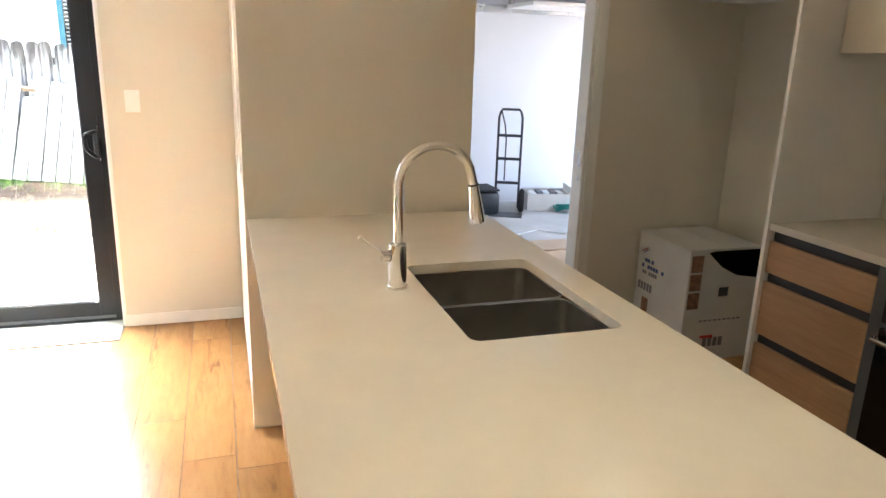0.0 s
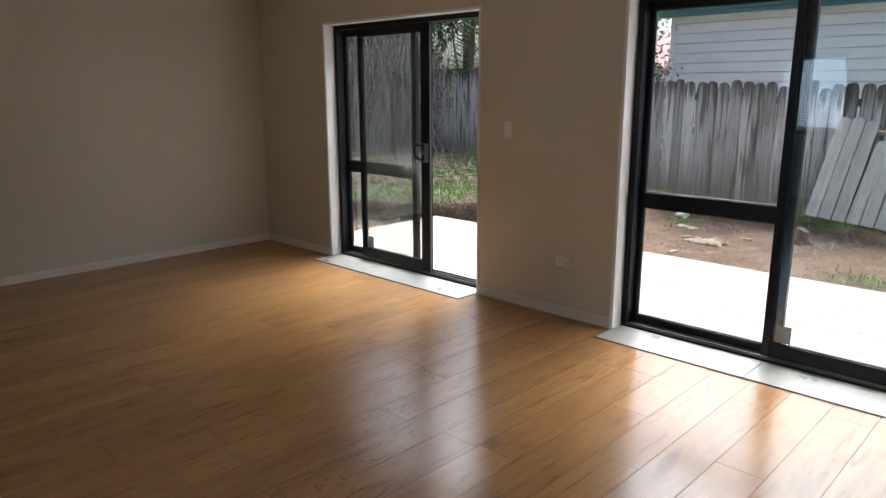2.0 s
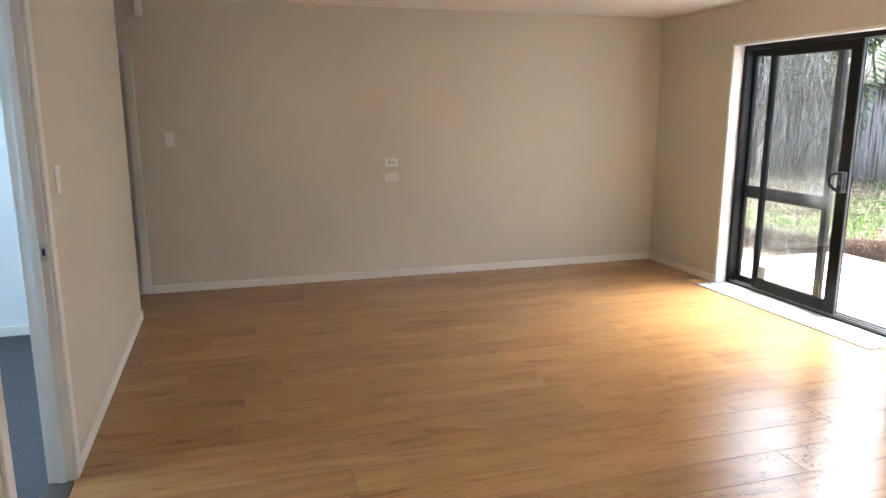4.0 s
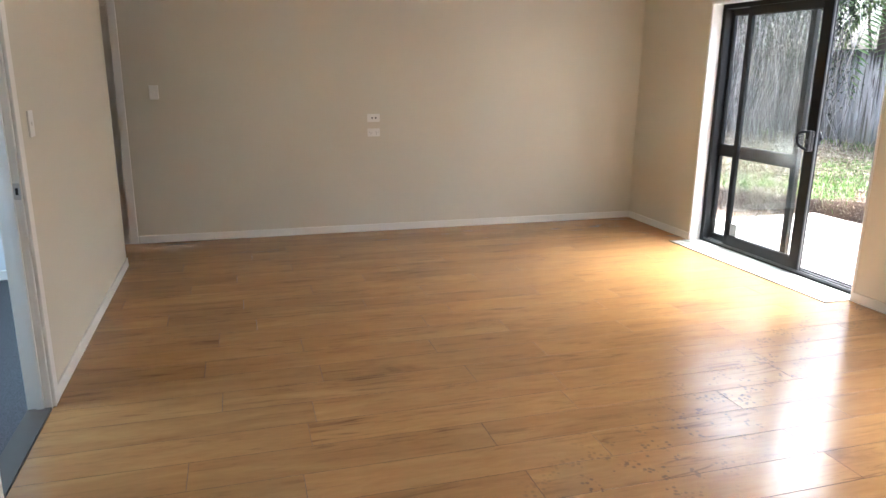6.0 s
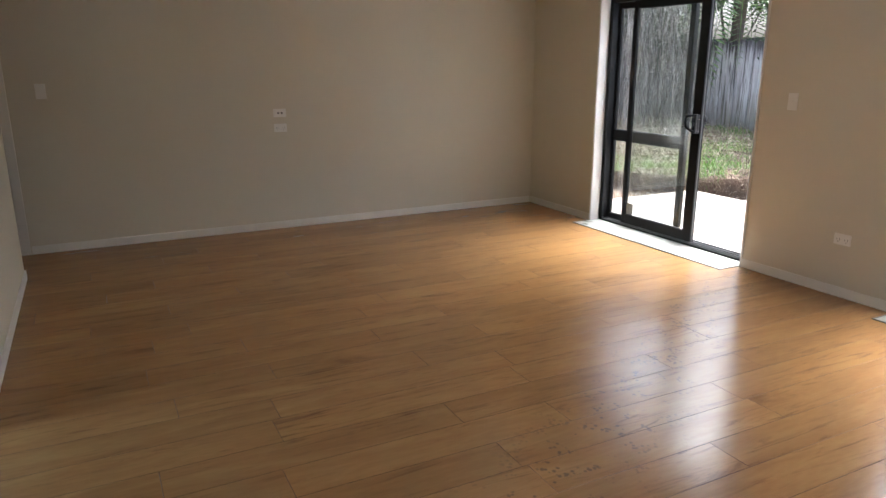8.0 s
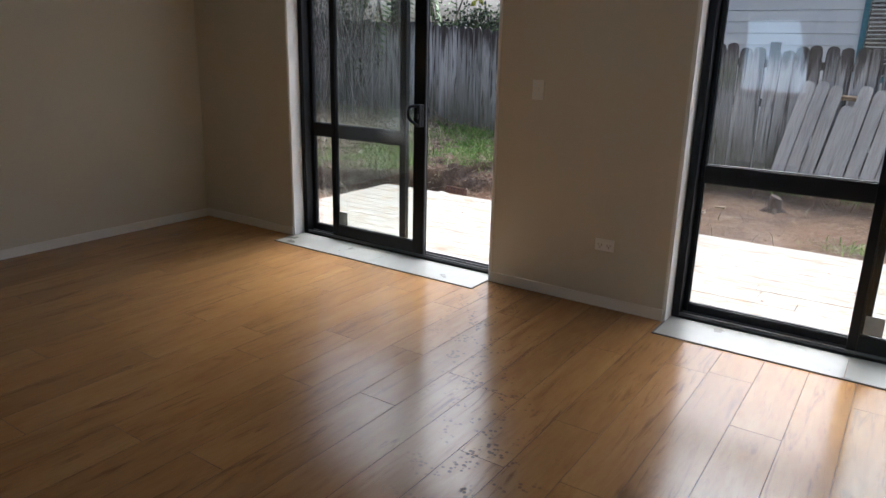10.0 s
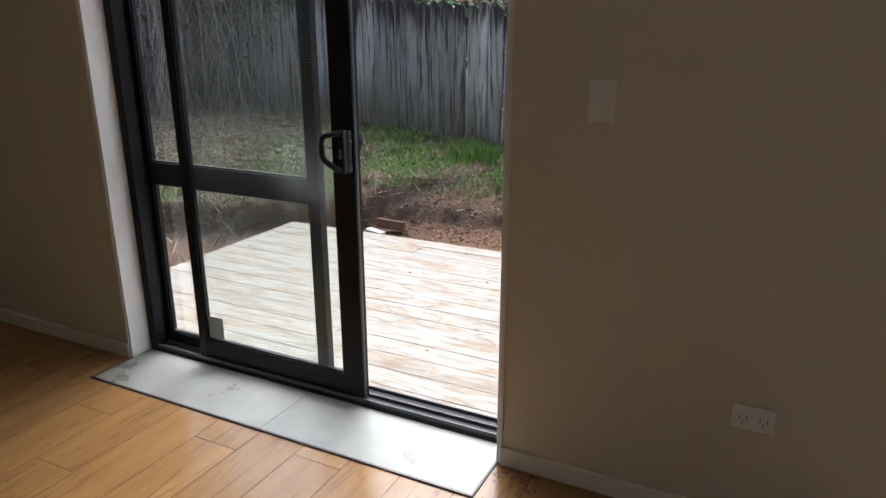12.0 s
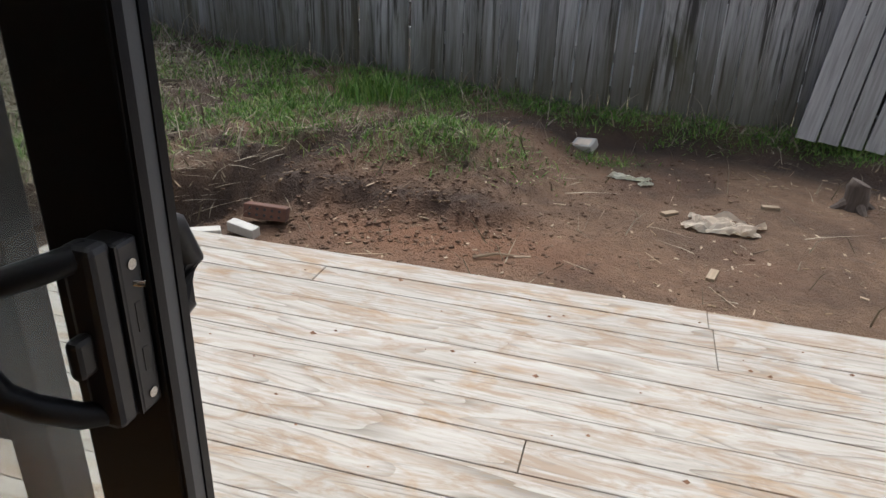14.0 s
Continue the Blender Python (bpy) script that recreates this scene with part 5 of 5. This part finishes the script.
# broken panel leaning against the fence
LEAN_B, LEAN_T = Vector((0.87, 4.93, 0.07)), Vector((1.06, 5.17, 1.22))
lean = thing("leaning_fence_panel", "bleached broken fence panel leaning against the fence", "fence panel")
lr = random.Random(3)
LEANP = [picket(0.131, 1.0, 0.018, 40 + k, PALEBOARD) for k in range(4)]
for k in range(11):
    bx = LEAN_B + Vector((0.147 * k, -0.004 * k, -0.013 * k))
    tx = LEAN_T + Vector((0.142 * k, -0.004 * k, -0.012 * k + lr.uniform(-0.03, 0.03)))
    if k == 2:
        tx -= (tx - bx) * 0.02
    if k == 3:
        tx = bx + (tx - bx) * 0.80 + Vector((0.03, 0.0, 0))
    d = tx - bx
    zax = d.normalized()
    yax = zax.cross(Vector((1, 0, 0))).normalized()
    xax = yax.cross(zax)
    m = Matrix((xax, yax, zax)).transposed().to_4x4()
    p = new("board", LEANP[k % 4])
    p.parent = lean
    p.matrix_basis = Matrix.Translation(bx) @ m @ Matrix.Diagonal((1, 1, d.length, 1))
for s in (0.18, 0.88):
    a = LEAN_B.lerp(LEAN_T, s) + Vector((-0.06, 0.05, 0))
    b = a + Vector((1.66, -0.05, -0.15))
    bm = bmesh.new()
    add_tube(bm, [a, b], 0.03, 4)
    part("rail", bm, STICK if s > 0.5 else FENCEM, lean, "rough batten")

# things lying in the garden
def on_ground(x, y, dz=0.0, *turn):
    return pose(x, y, float(ground_z(x, y)) + dz, *turn)


def holed_brick(name, m, label, at, size=(0.115, 0.05, 0.038)):
    t = thing(name, label, "brick", at=at)
    part("body", boxes((-size[0], -size[1], 0, size[0], size[1], size[2] * 2), bevel=0.006), m, t)
    for k in range(5):
        for j in (-1, 1):
            bm = bmesh.new()
            add_cyl(bm, (-0.08 + 0.04 * k, -size[1] - 0.001, size[2] + 0.016 * j), (-0.08 + 0.04 * k, -size[1] + 0.004, size[2] + 0.016 * j), 0.008, seg=10)
            part("hole", bm, BLACK, t)
    return t


holed_brick("brick", BRICKRED, "red perforated brick half buried in the soil", on_ground(-2.14, 2.84, 0.03, -14, 6, 14))
for x, y, a in ((-2.17, 2.66, -14), (-2.33, 2.53, 38)):
    t = thing("paving_block", "pale concrete block lying beside the deck", "block", "pale blocks beside the deck", at=pose(x, y, -0.175, 4, 3, a))
    part("body", boxes((-0.09, -0.03, 0, 0.09, 0.03, 0.055), bevel=0.006), BLOCK, t)
t = thing("concrete_block", "pale hollow concrete block lying tilted on the soil", "block", at=on_ground(-0.60, 4.74, 0.0, 24, -8, -25))
part("body", boxes((-0.085, -0.055, 0, 0.085, 0.055, 0.065), bevel=0.008), BLOCK, t)
part("hollow", boxes((-0.06, -0.035, 0.063, 0.06, 0.035, 0.0665), bevel=0.001), RAG, t)


def sheet(name, w, d, seed, material, label, category, at, lift=0.03):
    """A crumpled sheet of cloth or paper, some millimetres thick, lying on the soil."""
    r = random.Random(seed)
    bm = bmesh.new()
    nxs, nys = 18, 12
    grid = []
    for j in range(nys + 1):
        row = []
        for i in range(nxs + 1):
            u, v = i / nxs - 0.5, j / nys - 0.5
            edge = 1 + 0.13 * math.sin(7 * u + seed) + 0.10 * math.sin(11 * v + seed * 2)
            z = 0.012 + lift * abs(noise.noise(Vector((u * 5 + seed, v * 5, seed * 0.7)))) * 1.5
            row.append(bm.verts.new((u * w * edge + 0.10 * w * v, v * d * edge * (1 - 0.35 * (u + 0.5)), z)))
        grid.append(row)
    for a, b in zip(grid, grid[1:]):
        for i in range(nxs):
            bm.faces.new((a[i], a[i + 1], b[i + 1], b[i]))
    bmesh.ops.solidify(bm, geom=bm.faces, thickness=0.004)
    ob = solid(name, bm, material, label, category)
    ob.matrix_basis = at
    return ob


sheet("cloth", 0.42, 0.30, 2, RAG, "crumpled dusty cloth lying on the soil", "cloth", on_ground(0.255, 3.52, -0.01, 0, 0, -8), 0.045)
sheet("scrap_paper", 0.22, 0.10, 4, PAPERM, "pale torn scrap of paper on the soil", "paper", on_ground(-0.27, 4.16, -0.005, 0, 0, -10), 0.03)
sheet("scrap_paper", 0.09, 0.06, 6, PAPERM, "small pale scrap of paper on the soil", "paper", on_ground(-0.16, 4.06, -0.005, 0, 0, 30), 0.02)
for x, y, a, l in ((0.17, 2.90, 75, 0.06), (-0.02, 3.62, 40, 0.05), (0.55, 3.9, 10, 0.05)):
    t = solid("wood_offcut", boxes((-l, -0.02, 0, l, 0.02, 0.018), bevel=0.002), STICK, "short sawn timber offcut on the soil", "offcut", "timber offcuts")
    t.matrix_basis = on_ground(x, y, 0, 0, 0, a)
bm = bmesh.new()
add_tube(bm, [(0, 0, -0.06), (0.005, 0, 0.05), (0.0, 0.01, 0.13), (0.01, 0.01, 0.155)], [0.085, 0.068, 0.066, 0.06], 14)
for a in (0.3, 1.9, 3.4, 5.0):
    add_tube(bm, [(0, 0, 0.05), (0.08 * math.cos(a), 0.08 * math.sin(a), 0.01), (0.17 * math.cos(a), 0.17 * math.sin(a), -0.04)], [0.035, 0.028, 0.012], 8)
stump = solid("tree_stump", bm, BARK, "small sawn tree stump with roots in the soil", "tree stump", smooth=True)
stump.matrix_basis = on_ground(1.04, 4.12, 0.0)
bm = bmesh.new()
add_tube(bm, [(0, 0, 0.012), (0.12, 0.03, 0.02), (0.26, 0.02, 0.012)], [0.008, 0.007, 0.004], 6)
st = solid("branch", bm, STICK, "short dry branch on the soil", "branch", smooth=True)
st.matrix_basis = on_ground(-0.95, 2.72, 0, 0, 0, 15)


# ---- planting behind and along the fence ----
def strands(name, n, spots, material, label, seed, parent=None, seg=7, thick=0.0042):
    """Hanging, tangled dead stems: thin three-sided tubes from a height down to the ground."""
    r = random.Random(seed)
    v, f = [], []
    for _ in range(n):
        x0, x1, y0, y1, z0, z1 = spots[r.randrange(len(spots))]
        x, y, z = r.uniform(x0, x1), r.uniform(y0, y1), r.uniform(z0, z1)
        length = r.uniform(0.5, 1.9)
        dx, dy = r.uniform(-0.35, 0.35), r.uniform(-0.15, 0.15)
        ph, am = r.uniform(0, 6.3), r.uniform(0.03, 0.16)
        rad = thick * r.uniform(0.4, 1.4)
        k0 = len(v)
        for s in range(seg):
            u = s / (seg - 1)
            c = (x + dx * u + am * math.sin(ph + 5 * u), y + dy * u + 0.5 * am * math.cos(ph + 4 * u), z - length * u ** 0.9 + 0.25 * am * math.sin(9 * u + ph))
            for q in range(3):
                a = q * 2.094
                v.append((c[0] + rad * math.cos(a), c[1] + rad * math.sin(a), c[2] + rad * 0.4 * math.sin(a * 2)))
        for s in range(seg - 1):
            for q in range(3):
                f.append((k0 + 3 * s + q, k0 + 3 * s + (q + 1) % 3, k0 + 3 * s + 3 + (q + 1) % 3, k0 + 3 * s + 3 + q))
    return raw(name, v, f, material, label, "vine" if parent is None else "", kind="stuff" if parent is None else "", parent=parent)


def leaves(name, n, clumps, size, material, label, category, seed, parent=None):
    """Many small folded leaves in uneven clumps."""
    r = np.random.RandomState(seed)
    c = np.array(clumps, float)
    pick = r.randint(0, len(c), n)
    off = r.normal(0, 0.5, (n, 3)) * c[pick, 3:6]
    p = c[pick, :3] + off
    d = r.normal(0, 1, (n, 3))
    d[:, 2] -= 0.4
    d /= np.linalg.norm(d, axis=1)[:, None]
    e = np.cross(d, r.normal(0, 1, (n, 3)))
    e /= np.linalg.norm(e, axis=1)[:, None]
    nrm = np.cross(d, e)
    s = size * (0.5 + r.rand(n))[:, None]
    a, b2 = p, p + d * s
    m1 = p + d * s * 0.45 + e * s * 0.28 + nrm * s * 0.08
    m2 = p + d * s * 0.45 - e * s * 0.28 + nrm * s * 0.08
    v = np.stack([a, m1, b2, m2], 1).reshape(-1, 3).tolist()
    k = np.arange(n) * 4
    f = np.stack([k, k + 1, k + 2], 1).tolist() + np.stack([k, k + 2, k + 3], 1).tolist()
    return raw(name, v, f, material, label, category, parent=parent)


def limb(bm, p, d, length, r0, r, depth):
    """A crooked tapering limb that forks."""
    pts, rad = [p], [r0]
    q, dd = Vector(p), Vector(d).normalized()
    for k in range(5):
        dd = (dd + Vector((r.uniform(-0.25, 0.25), r.uniform(-0.25, 0.25), r.uniform(-0.08, 0.16)))).normalized()
        q = q + dd * length / 5
        pts.append(q.copy())
        rad.append(r0 * (1 - 0.14 * (k + 1)))
    add_tube(bm, pts, rad, 7)
    tips = [pts[-1]]
    if depth:
        for k in range(2 + (depth > 1)):
            a = pts[2 + r.randrange(4)]
            tips += limb(bm, a, dd + Vector((r.uniform(-1, 1), r.uniform(-1, 1), r.uniform(0, 0.7))), length * 0.62, r0 * 0.42, r, depth - 1)
    return tips


def shrub(name, x, y, h, spread, seed, label, n=5000, size=0.06, material=LEAFM, trunk=0.06):
    r = random.Random(seed)
    z = float(ground_z(x, y))
    t = thing(name, label, "tree" if name.endswith("tree") else "shrub", at=pose(x, y, z))
    bm = bmesh.new()
    tips = []
    for k in range(3):
        tips += limb(bm, (0.1 * k - 0.1, 0, -0.05), (r.uniform(-0.4, 0.4), r.uniform(-0.2, 0.2), 1), h * 0.62, trunk * (1 - 0.2 * k), r, 2)
    part("trunk", bm, BARK, t, "crooked dark trunk and limbs", smooth=True)
    clumps = [(tp[0], tp[1], tp[2], spread * r.uniform(0.5, 1.2), spread * r.uniform(0.5, 1.2), spread * r.uniform(0.4, 1.0)) for tp in tips]
    leaves("crown", n, clumps, size, material, "", "", seed, t)
    return t


shrub("dark_tree", -7.6, 6.3, 4.4, 0.55, 1, "dark overgrown tree tangled with dead vines behind the fence", 9000)
shrub("dark_tree", -6.2, 6.4, 4.6, 0.55, 2, "dark overgrown tree behind the fence", 9000)
shrub("leafy_tree", -4.4, 7.6, 3.6, 0.45, 3, "thin leafy tree behind the fence", 2600, 0.07, FERNM)
shrub("hedge_shrub", -4.0, 6.5, 2.1, 0.35, 4, "low dense shrub just above the fence top", 3000)
shrub("hedge_shrub", -3.0, 6.8, 2.0, 0.35, 5, "low dense shrub just above the fence top", 2600)
shrub("hedge_shrub", -3.9, 10.5, 2.5, 0.4, 6, "rounded green shrub beside the neighbouring house", 3000)
leaves("yellow_shrub", 260, [(-4.0, 6.2, 2.45, 0.15, 0.15, 0.25)], 0.09, YELLOWM, "bright yellow-green leaves above the fence", "shrub", 31)
strands("dead_vines", 1300, [(-9.2, -5.1, 4.55, 5.2, 0.9, 2.6), (-8.6, -5.4, 4.4, 5.2, 1.8, 3.9), (-9.0, -6.0, 4.2, 4.9, 0.8, 1.6)], VINEM, "grey dead vines hanging in a tangled curtain over the fence", 41)
leaves("ivy", 14000, [(-8.6, 5.15, 1.6, 0.9, 0.2, 1.2), (-7.3, 5.2, 2.2, 0.9, 0.25, 1.4), (-6.1, 5.2, 2.4, 0.8, 0.2, 1.3), (-8.0, 5.1, 3.2, 1.2, 0.3, 0.8), (-5.6, 5.2, 3.0, 0.5, 0.2, 0.6)], 0.07, LEAFM,
       "dark ivy leaves among the dead vines on the fence", "ivy", 42)["kind"] = "stuff"
litter("fallen_stems", 5000, (-8.5, -3.6, 2.6, 4.9), (0.17, 0.006, 0.020), STRAWM, "pale dead stems heaped below the vines", 43, lambda x, y: math.exp(-((x + 6.0) / 1.6) ** 2 - ((y - 3.9) / 0.8) ** 2))


def frond_mesh(length, droop, seed):
    """A tree-fern frond: an arching stem with tapering rows of leaflets on both sides."""
    r = random.Random(seed)
    v, f = [], []
    n = 26
    pts = [Vector((length * (u - 0.25 * droop * u * u), 0, length * (0.25 * u - droop * u * u))) for u in (k / n for k in range(n + 1))]
    for k in range(n):
        a, b = pts[k], pts[k + 1]
        w = 0.008 * (1 - k / n) + 0.002
        i = len(v)
        v += [(a.x, -w, a.z), (a.x, w, a.z), (b.x, w * 0.9, b.z), (b.x, -w * 0.9, b.z), (a.x, 0, a.z - w), (b.x, 0, b.z - w)]
        f += [(i, i + 1, i + 2, i + 3), (i, i + 3, i + 5, i + 4), (i + 1, i + 4, i + 5, i + 2)]
        if k < 3:
            continue
        u = k / n
        span = length * 0.24 * math.sin(math.pi * min(1, 0.12 + 0.88 * u)) ** 0.7
        for side in (-1, 1):
            tip = a + Vector((span * 0.35, side * span, -span * (0.25 + 0.2 * r.random())))
            mid = a.lerp(tip, 0.5)
            hw = length * 0.017
            i = len(v)
            v += [tuple(a), (mid.x - hw, mid.y, mid.z + 0.01), tuple(tip), (mid.x + hw, mid.y, mid.z + 0.01)]
            f += [(i, i + 1, i + 2), (i, i + 2, i + 3)]
    me = bpy.data.meshes.new("frond")
    me.from_pydata([tuple(p) for p in v], [], f)
    me.materials.append(FERNM)
    return me


tf = thing("tree_fern", "tree fern with arching green fronds behind the fence", "tree fern", at=pose(-5.3, 5.75, 0.0))
bm = bmesh.new()
add_tube(bm, [(0, 0, -0.5), (0.03, 0, 0.8), (0.0, 0.02, 1.8), (0.04, 0.0, 2.75)], [0.14, 0.11, 0.10, 0.12], 10)
part("trunk", bm, BARK, tf, smooth=True)
FRONDS = [frond_mesh(1.35, 0.95, 1), frond_mesh(1.6, 1.1, 2), frond_mesh(1.2, 1.3, 3)]
for k in range(13):
    o = new("frond", FRONDS[k % 3])
    o.parent = tf
    o.matrix_basis = pose(0.04, 0, 2.72, 0, -8 + 14 * ((k * 5) % 3), 360 * k / 13 + 9 * (k % 2))

# ---- neighbouring houses ----
NB = 9.0
house = thing("neighbour_house", "white weatherboard house with teal gutter and window beyond the fence", "house")
part("wall", boxes((-3.0, NB + 0.04, -0.5, 12.0, NB + 5.0, 2.86)), HOUSEPAINT, house)
part("fascia", boxes((-3.25, NB - 0.28, 2.80, 12.0, NB - 0.25, 2.99)), TEAL, house, "teal fascia")
part("soffit", boxes((-3.2, NB - 0.249, 2.82, 12.0, NB + 0.04, 2.84)), HOUSEPAINT, house)
bm = bmesh.new()
add_tube(bm, [(-3.3, NB - 0.33, 2.93), (12.0, NB - 0.33, 2.93)], 0.06, 10)
part("gutter", bm, TEAL, house, "teal half-round gutter", smooth=True)
bm = bmesh.new()
vs = [bm.verts.new(p) for p in ((-3.3, NB - 0.3, 2.99), (12, NB - 0.3, 2.99), (12, NB + 2.5, 4.2), (-3.3, NB + 2.5, 4.2))]
bm.faces.new(vs)
bmesh.ops.solidify(bm, geom=bm.faces, thickness=-0.05)
part("roof", bm, TEAL, house)
part("corner_board", boxes((-3.05, NB - 0.03, -0.5, -2.96, NB + 0.06, 2.82)), HOUSEPAINT, house)
wd = part("window", boxes((1.15, NB - 0.06, 1.10, 1.23, NB + 0.01, 2.62), (2.75, NB - 0.06, 1.10, 2.83, NB + 0.01, 2.62), (1.23, NB - 0.06, 1.10, 2.75, NB + 0.01, 1.18), (1.23, NB - 0.06, 2.54, 2.75, NB + 0.01, 2.62),
                           (1.97, NB - 0.05, 1.18, 2.02, NB + 0.0, 2.54)), TEAL, house, "teal-framed window")
part("pane", boxes((1.23, NB - 0.032, 1.18, 2.75, NB - 0.026, 2.54)), BLACKGLASS, wd, "dark glass")
part("blind", boxes(*[(1.25, NB - 0.045, 1.2 + 0.06 * k, 2.73, NB - 0.034, 1.212 + 0.06 * k) for k in range(22)]), STICKER, wd, "pale slatted blind")
board_me = mesh_of("weatherboard", boxes((0, -0.016, 0, 1, 0.03, 0.169)), HOUSEPAINT)
for k in range(19):
    z = -0.5 + 0.178 * k
    for x0, x1 in (((-2.96, 12.0),) if z + 0.178 < 1.10 or z > 2.62 else ((-2.96, 1.149), (2.831, 12.0))):
        o = new("weatherboard", board_me)
        o.parent = house
        o.matrix_basis = pose(x0, NB, z, -4.5, 0, 0) @ Matrix.Diagonal((x1 - x0, 1, 1, 1))
red = thing("far_house", "distant house with a red corrugated roof", "house")
part("wall", boxes((-8.4, 18.0, -0.5, -5.6, 24.0, 2.3)), HOUSEPAINT, red)
bm = bmesh.new()
cols = 24
rows = []
for k in range(cols + 1):
    x = -8.6 + 3.2 * k / cols
    dz = 0.03 * (k % 2)
    rows.append((bm.verts.new((x, 17.5, 2.2 + dz)), bm.verts.new((x, 21.0, 4.2 + dz))))
for a, b in zip(rows, rows[1:]):
    bm.faces.new((a[0], b[0], b[1], a[1]))
part("roof", bm, REDROOF, red)
part("window", boxes((-7.4, 17.94, 1.0, -6.3, 17.99, 2.0)), BLACKGLASS, red)
solid("backdrop", boxes((-60, 60, -1, 60, 60.5, 4.0)), LEAFM, "far dark line of trees", "distant trees", kind="structure")

# ---- boards of floor and deck, one by one ----
KNOWN = {2.335: -1.158, 2.535: -1.587, 2.736: -1.30, 2.936: -1.695, 3.137: -1.183, 3.337: -1.521, 2.135: -0.5, 1.935: -1.44, 1.734: -0.98, 1.534: -0.52,
         0.732: -1.32, 0.932: -1.80, 0.331: -1.68, 0.13: -1.2, -0.07: -1.77, -0.27: -1.26, -0.67: -0.28, -1.07: -0.35}
PW, PL = 0.2005, 1.215
pr = random.Random(17)
plank_cache = {}


def plank_mesh(w, l):
    key = (round(w, 3), round(l, 3))
    if key not in plank_cache:
        bm = bmesh.new()
        c = 0.0007
        lo = [bm.verts.new(p) for p in ((0, 0, -0.011), (w, 0, -0.011), (w, l, -0.011), (0, l, -0.011))]
        md = [bm.verts.new(p) for p in ((0, 0, -c), (w, 0, -c), (w, l, -c), (0, l, -c))]
        hi = [bm.verts.new(p) for p in ((c, c, 0), (w - c, c, 0), (w - c, l - c, 0), (c, l - c, 0))]
        bm.faces.new(hi)
        for a, b in ((lo, md), (md, hi)):
            for k in range(4):
                bm.faces.new((a[k], a[(k + 1) % 4], b[(k + 1) % 4], b[k]))
        me = mesh_of("plank", bm, FLOORM)
        me.materials.append(SEAM)
        for f in me.polygons:
            f.material_index = 0 if f.normal.z > 0.95 else 1
        plank_cache[key] = me
    return plank_cache[key]


i0 = int(math.floor((XL - 2.335) / PW))
i1 = int(math.ceil((XR - 2.335) / PW))
for i in range(i0, i1):
    x0, x1 = 2.335 + PW * i, 2.335 + PW * (i + 1)
    x0c, x1c = max(x0, XL + 0.001), min(x1, XR - 0.001)
    if x1c - x0c < 0.02:
        continue
    joint = next((v for k, v in KNOWN.items() if abs(k - x0) < 0.06), None)
    if joint is None:
        joint = -(0.15 + (i * 0.42 + pr.uniform(0, 0.2)) % PL)
    ys = [-0.0005]
    y = joint
    while y + PL < -0.12:
        y += PL
    while y > YB + 0.1:
        ys.append(y)
        y -= PL
    end = -6.595 if x1c < HALL + 0.1 else YB
    while y > end + 0.1:
        ys.append(y)
        y -= PL
    ys.append(end + 0.0005)
    for a, b in zip(ys, ys[1:]):
        o = new("plank", plank_mesh(x1c - x0c - 0.0009, a - b - 0.0009))
        o.parent = floor
        o.matrix_basis = pose(x0c, b, 0.0)

dr_ = random.Random(23)
BW = 0.1425
rows_n = 15
for j in range(rows_n):
    y1 = DY1 + 0.012 - BW * j
    cuts = [DX0 - 0.01]
    x = dr_.uniform(0.9, 3.9)
    x = {0: 0.10, 1: -1.49, 2: 0.115, 7: -0.46, 11: -1.2}.get(j, x)
    while x < DX1 - 0.4:
        cuts.append(x)
        x += 1.605 if j == 1 and x < 0 else dr_.uniform(3.2, 4.6)
    cuts.append(DX1)
    for a, b in zip(cuts, cuts[1:]):
        bm = bmesh.new()
        add_box(bm, 0, 0, -0.032, b - a - 0.003, BW - 0.003, 0.0)
        bmesh.ops.bevel(bm, geom=[e for e in bm.edges if all(v.co.z > -0.001 for v in e.verts)], offset=0.002, segments=1, affect='EDGES')
        o = part("deck_board", bm, DECKM, deck)
        o.matrix_basis = pose(a, y1 - BW + 0.004, DZ + dr_.uniform(-0.0015, 0.0015))

# crumbs of soil trodden onto the deck
cr = random.Random(31)
cv_, cf_ = [], []
for _ in range(140):
    x, y, r0 = cr.uniform(-2.6, 2.8), cr.uniform(0.35, 2.3), 0.003 + 0.008 * cr.random() ** 3
    k = len(cv_)
    cv_ += [(x + r0 * 1.6 * cr.uniform(0.6, 1), y, DZ), (x, y + r0 * cr.uniform(0.6, 1), DZ), (x - r0 * 1.4, y, DZ), (x, y - r0, DZ), (x, y, DZ + r0 * 0.9)]
    cf_ += [(k, k + 1, k + 4), (k + 1, k + 2, k + 4), (k + 2, k + 3, k + 4), (k + 3, k, k + 4), (k + 3, k + 2, k + 1, k)]
raw("soil_crumbs", cv_, cf_, INKBROWN, "dark crumbs of soil trodden onto the deck", "soil", kind="stuff")
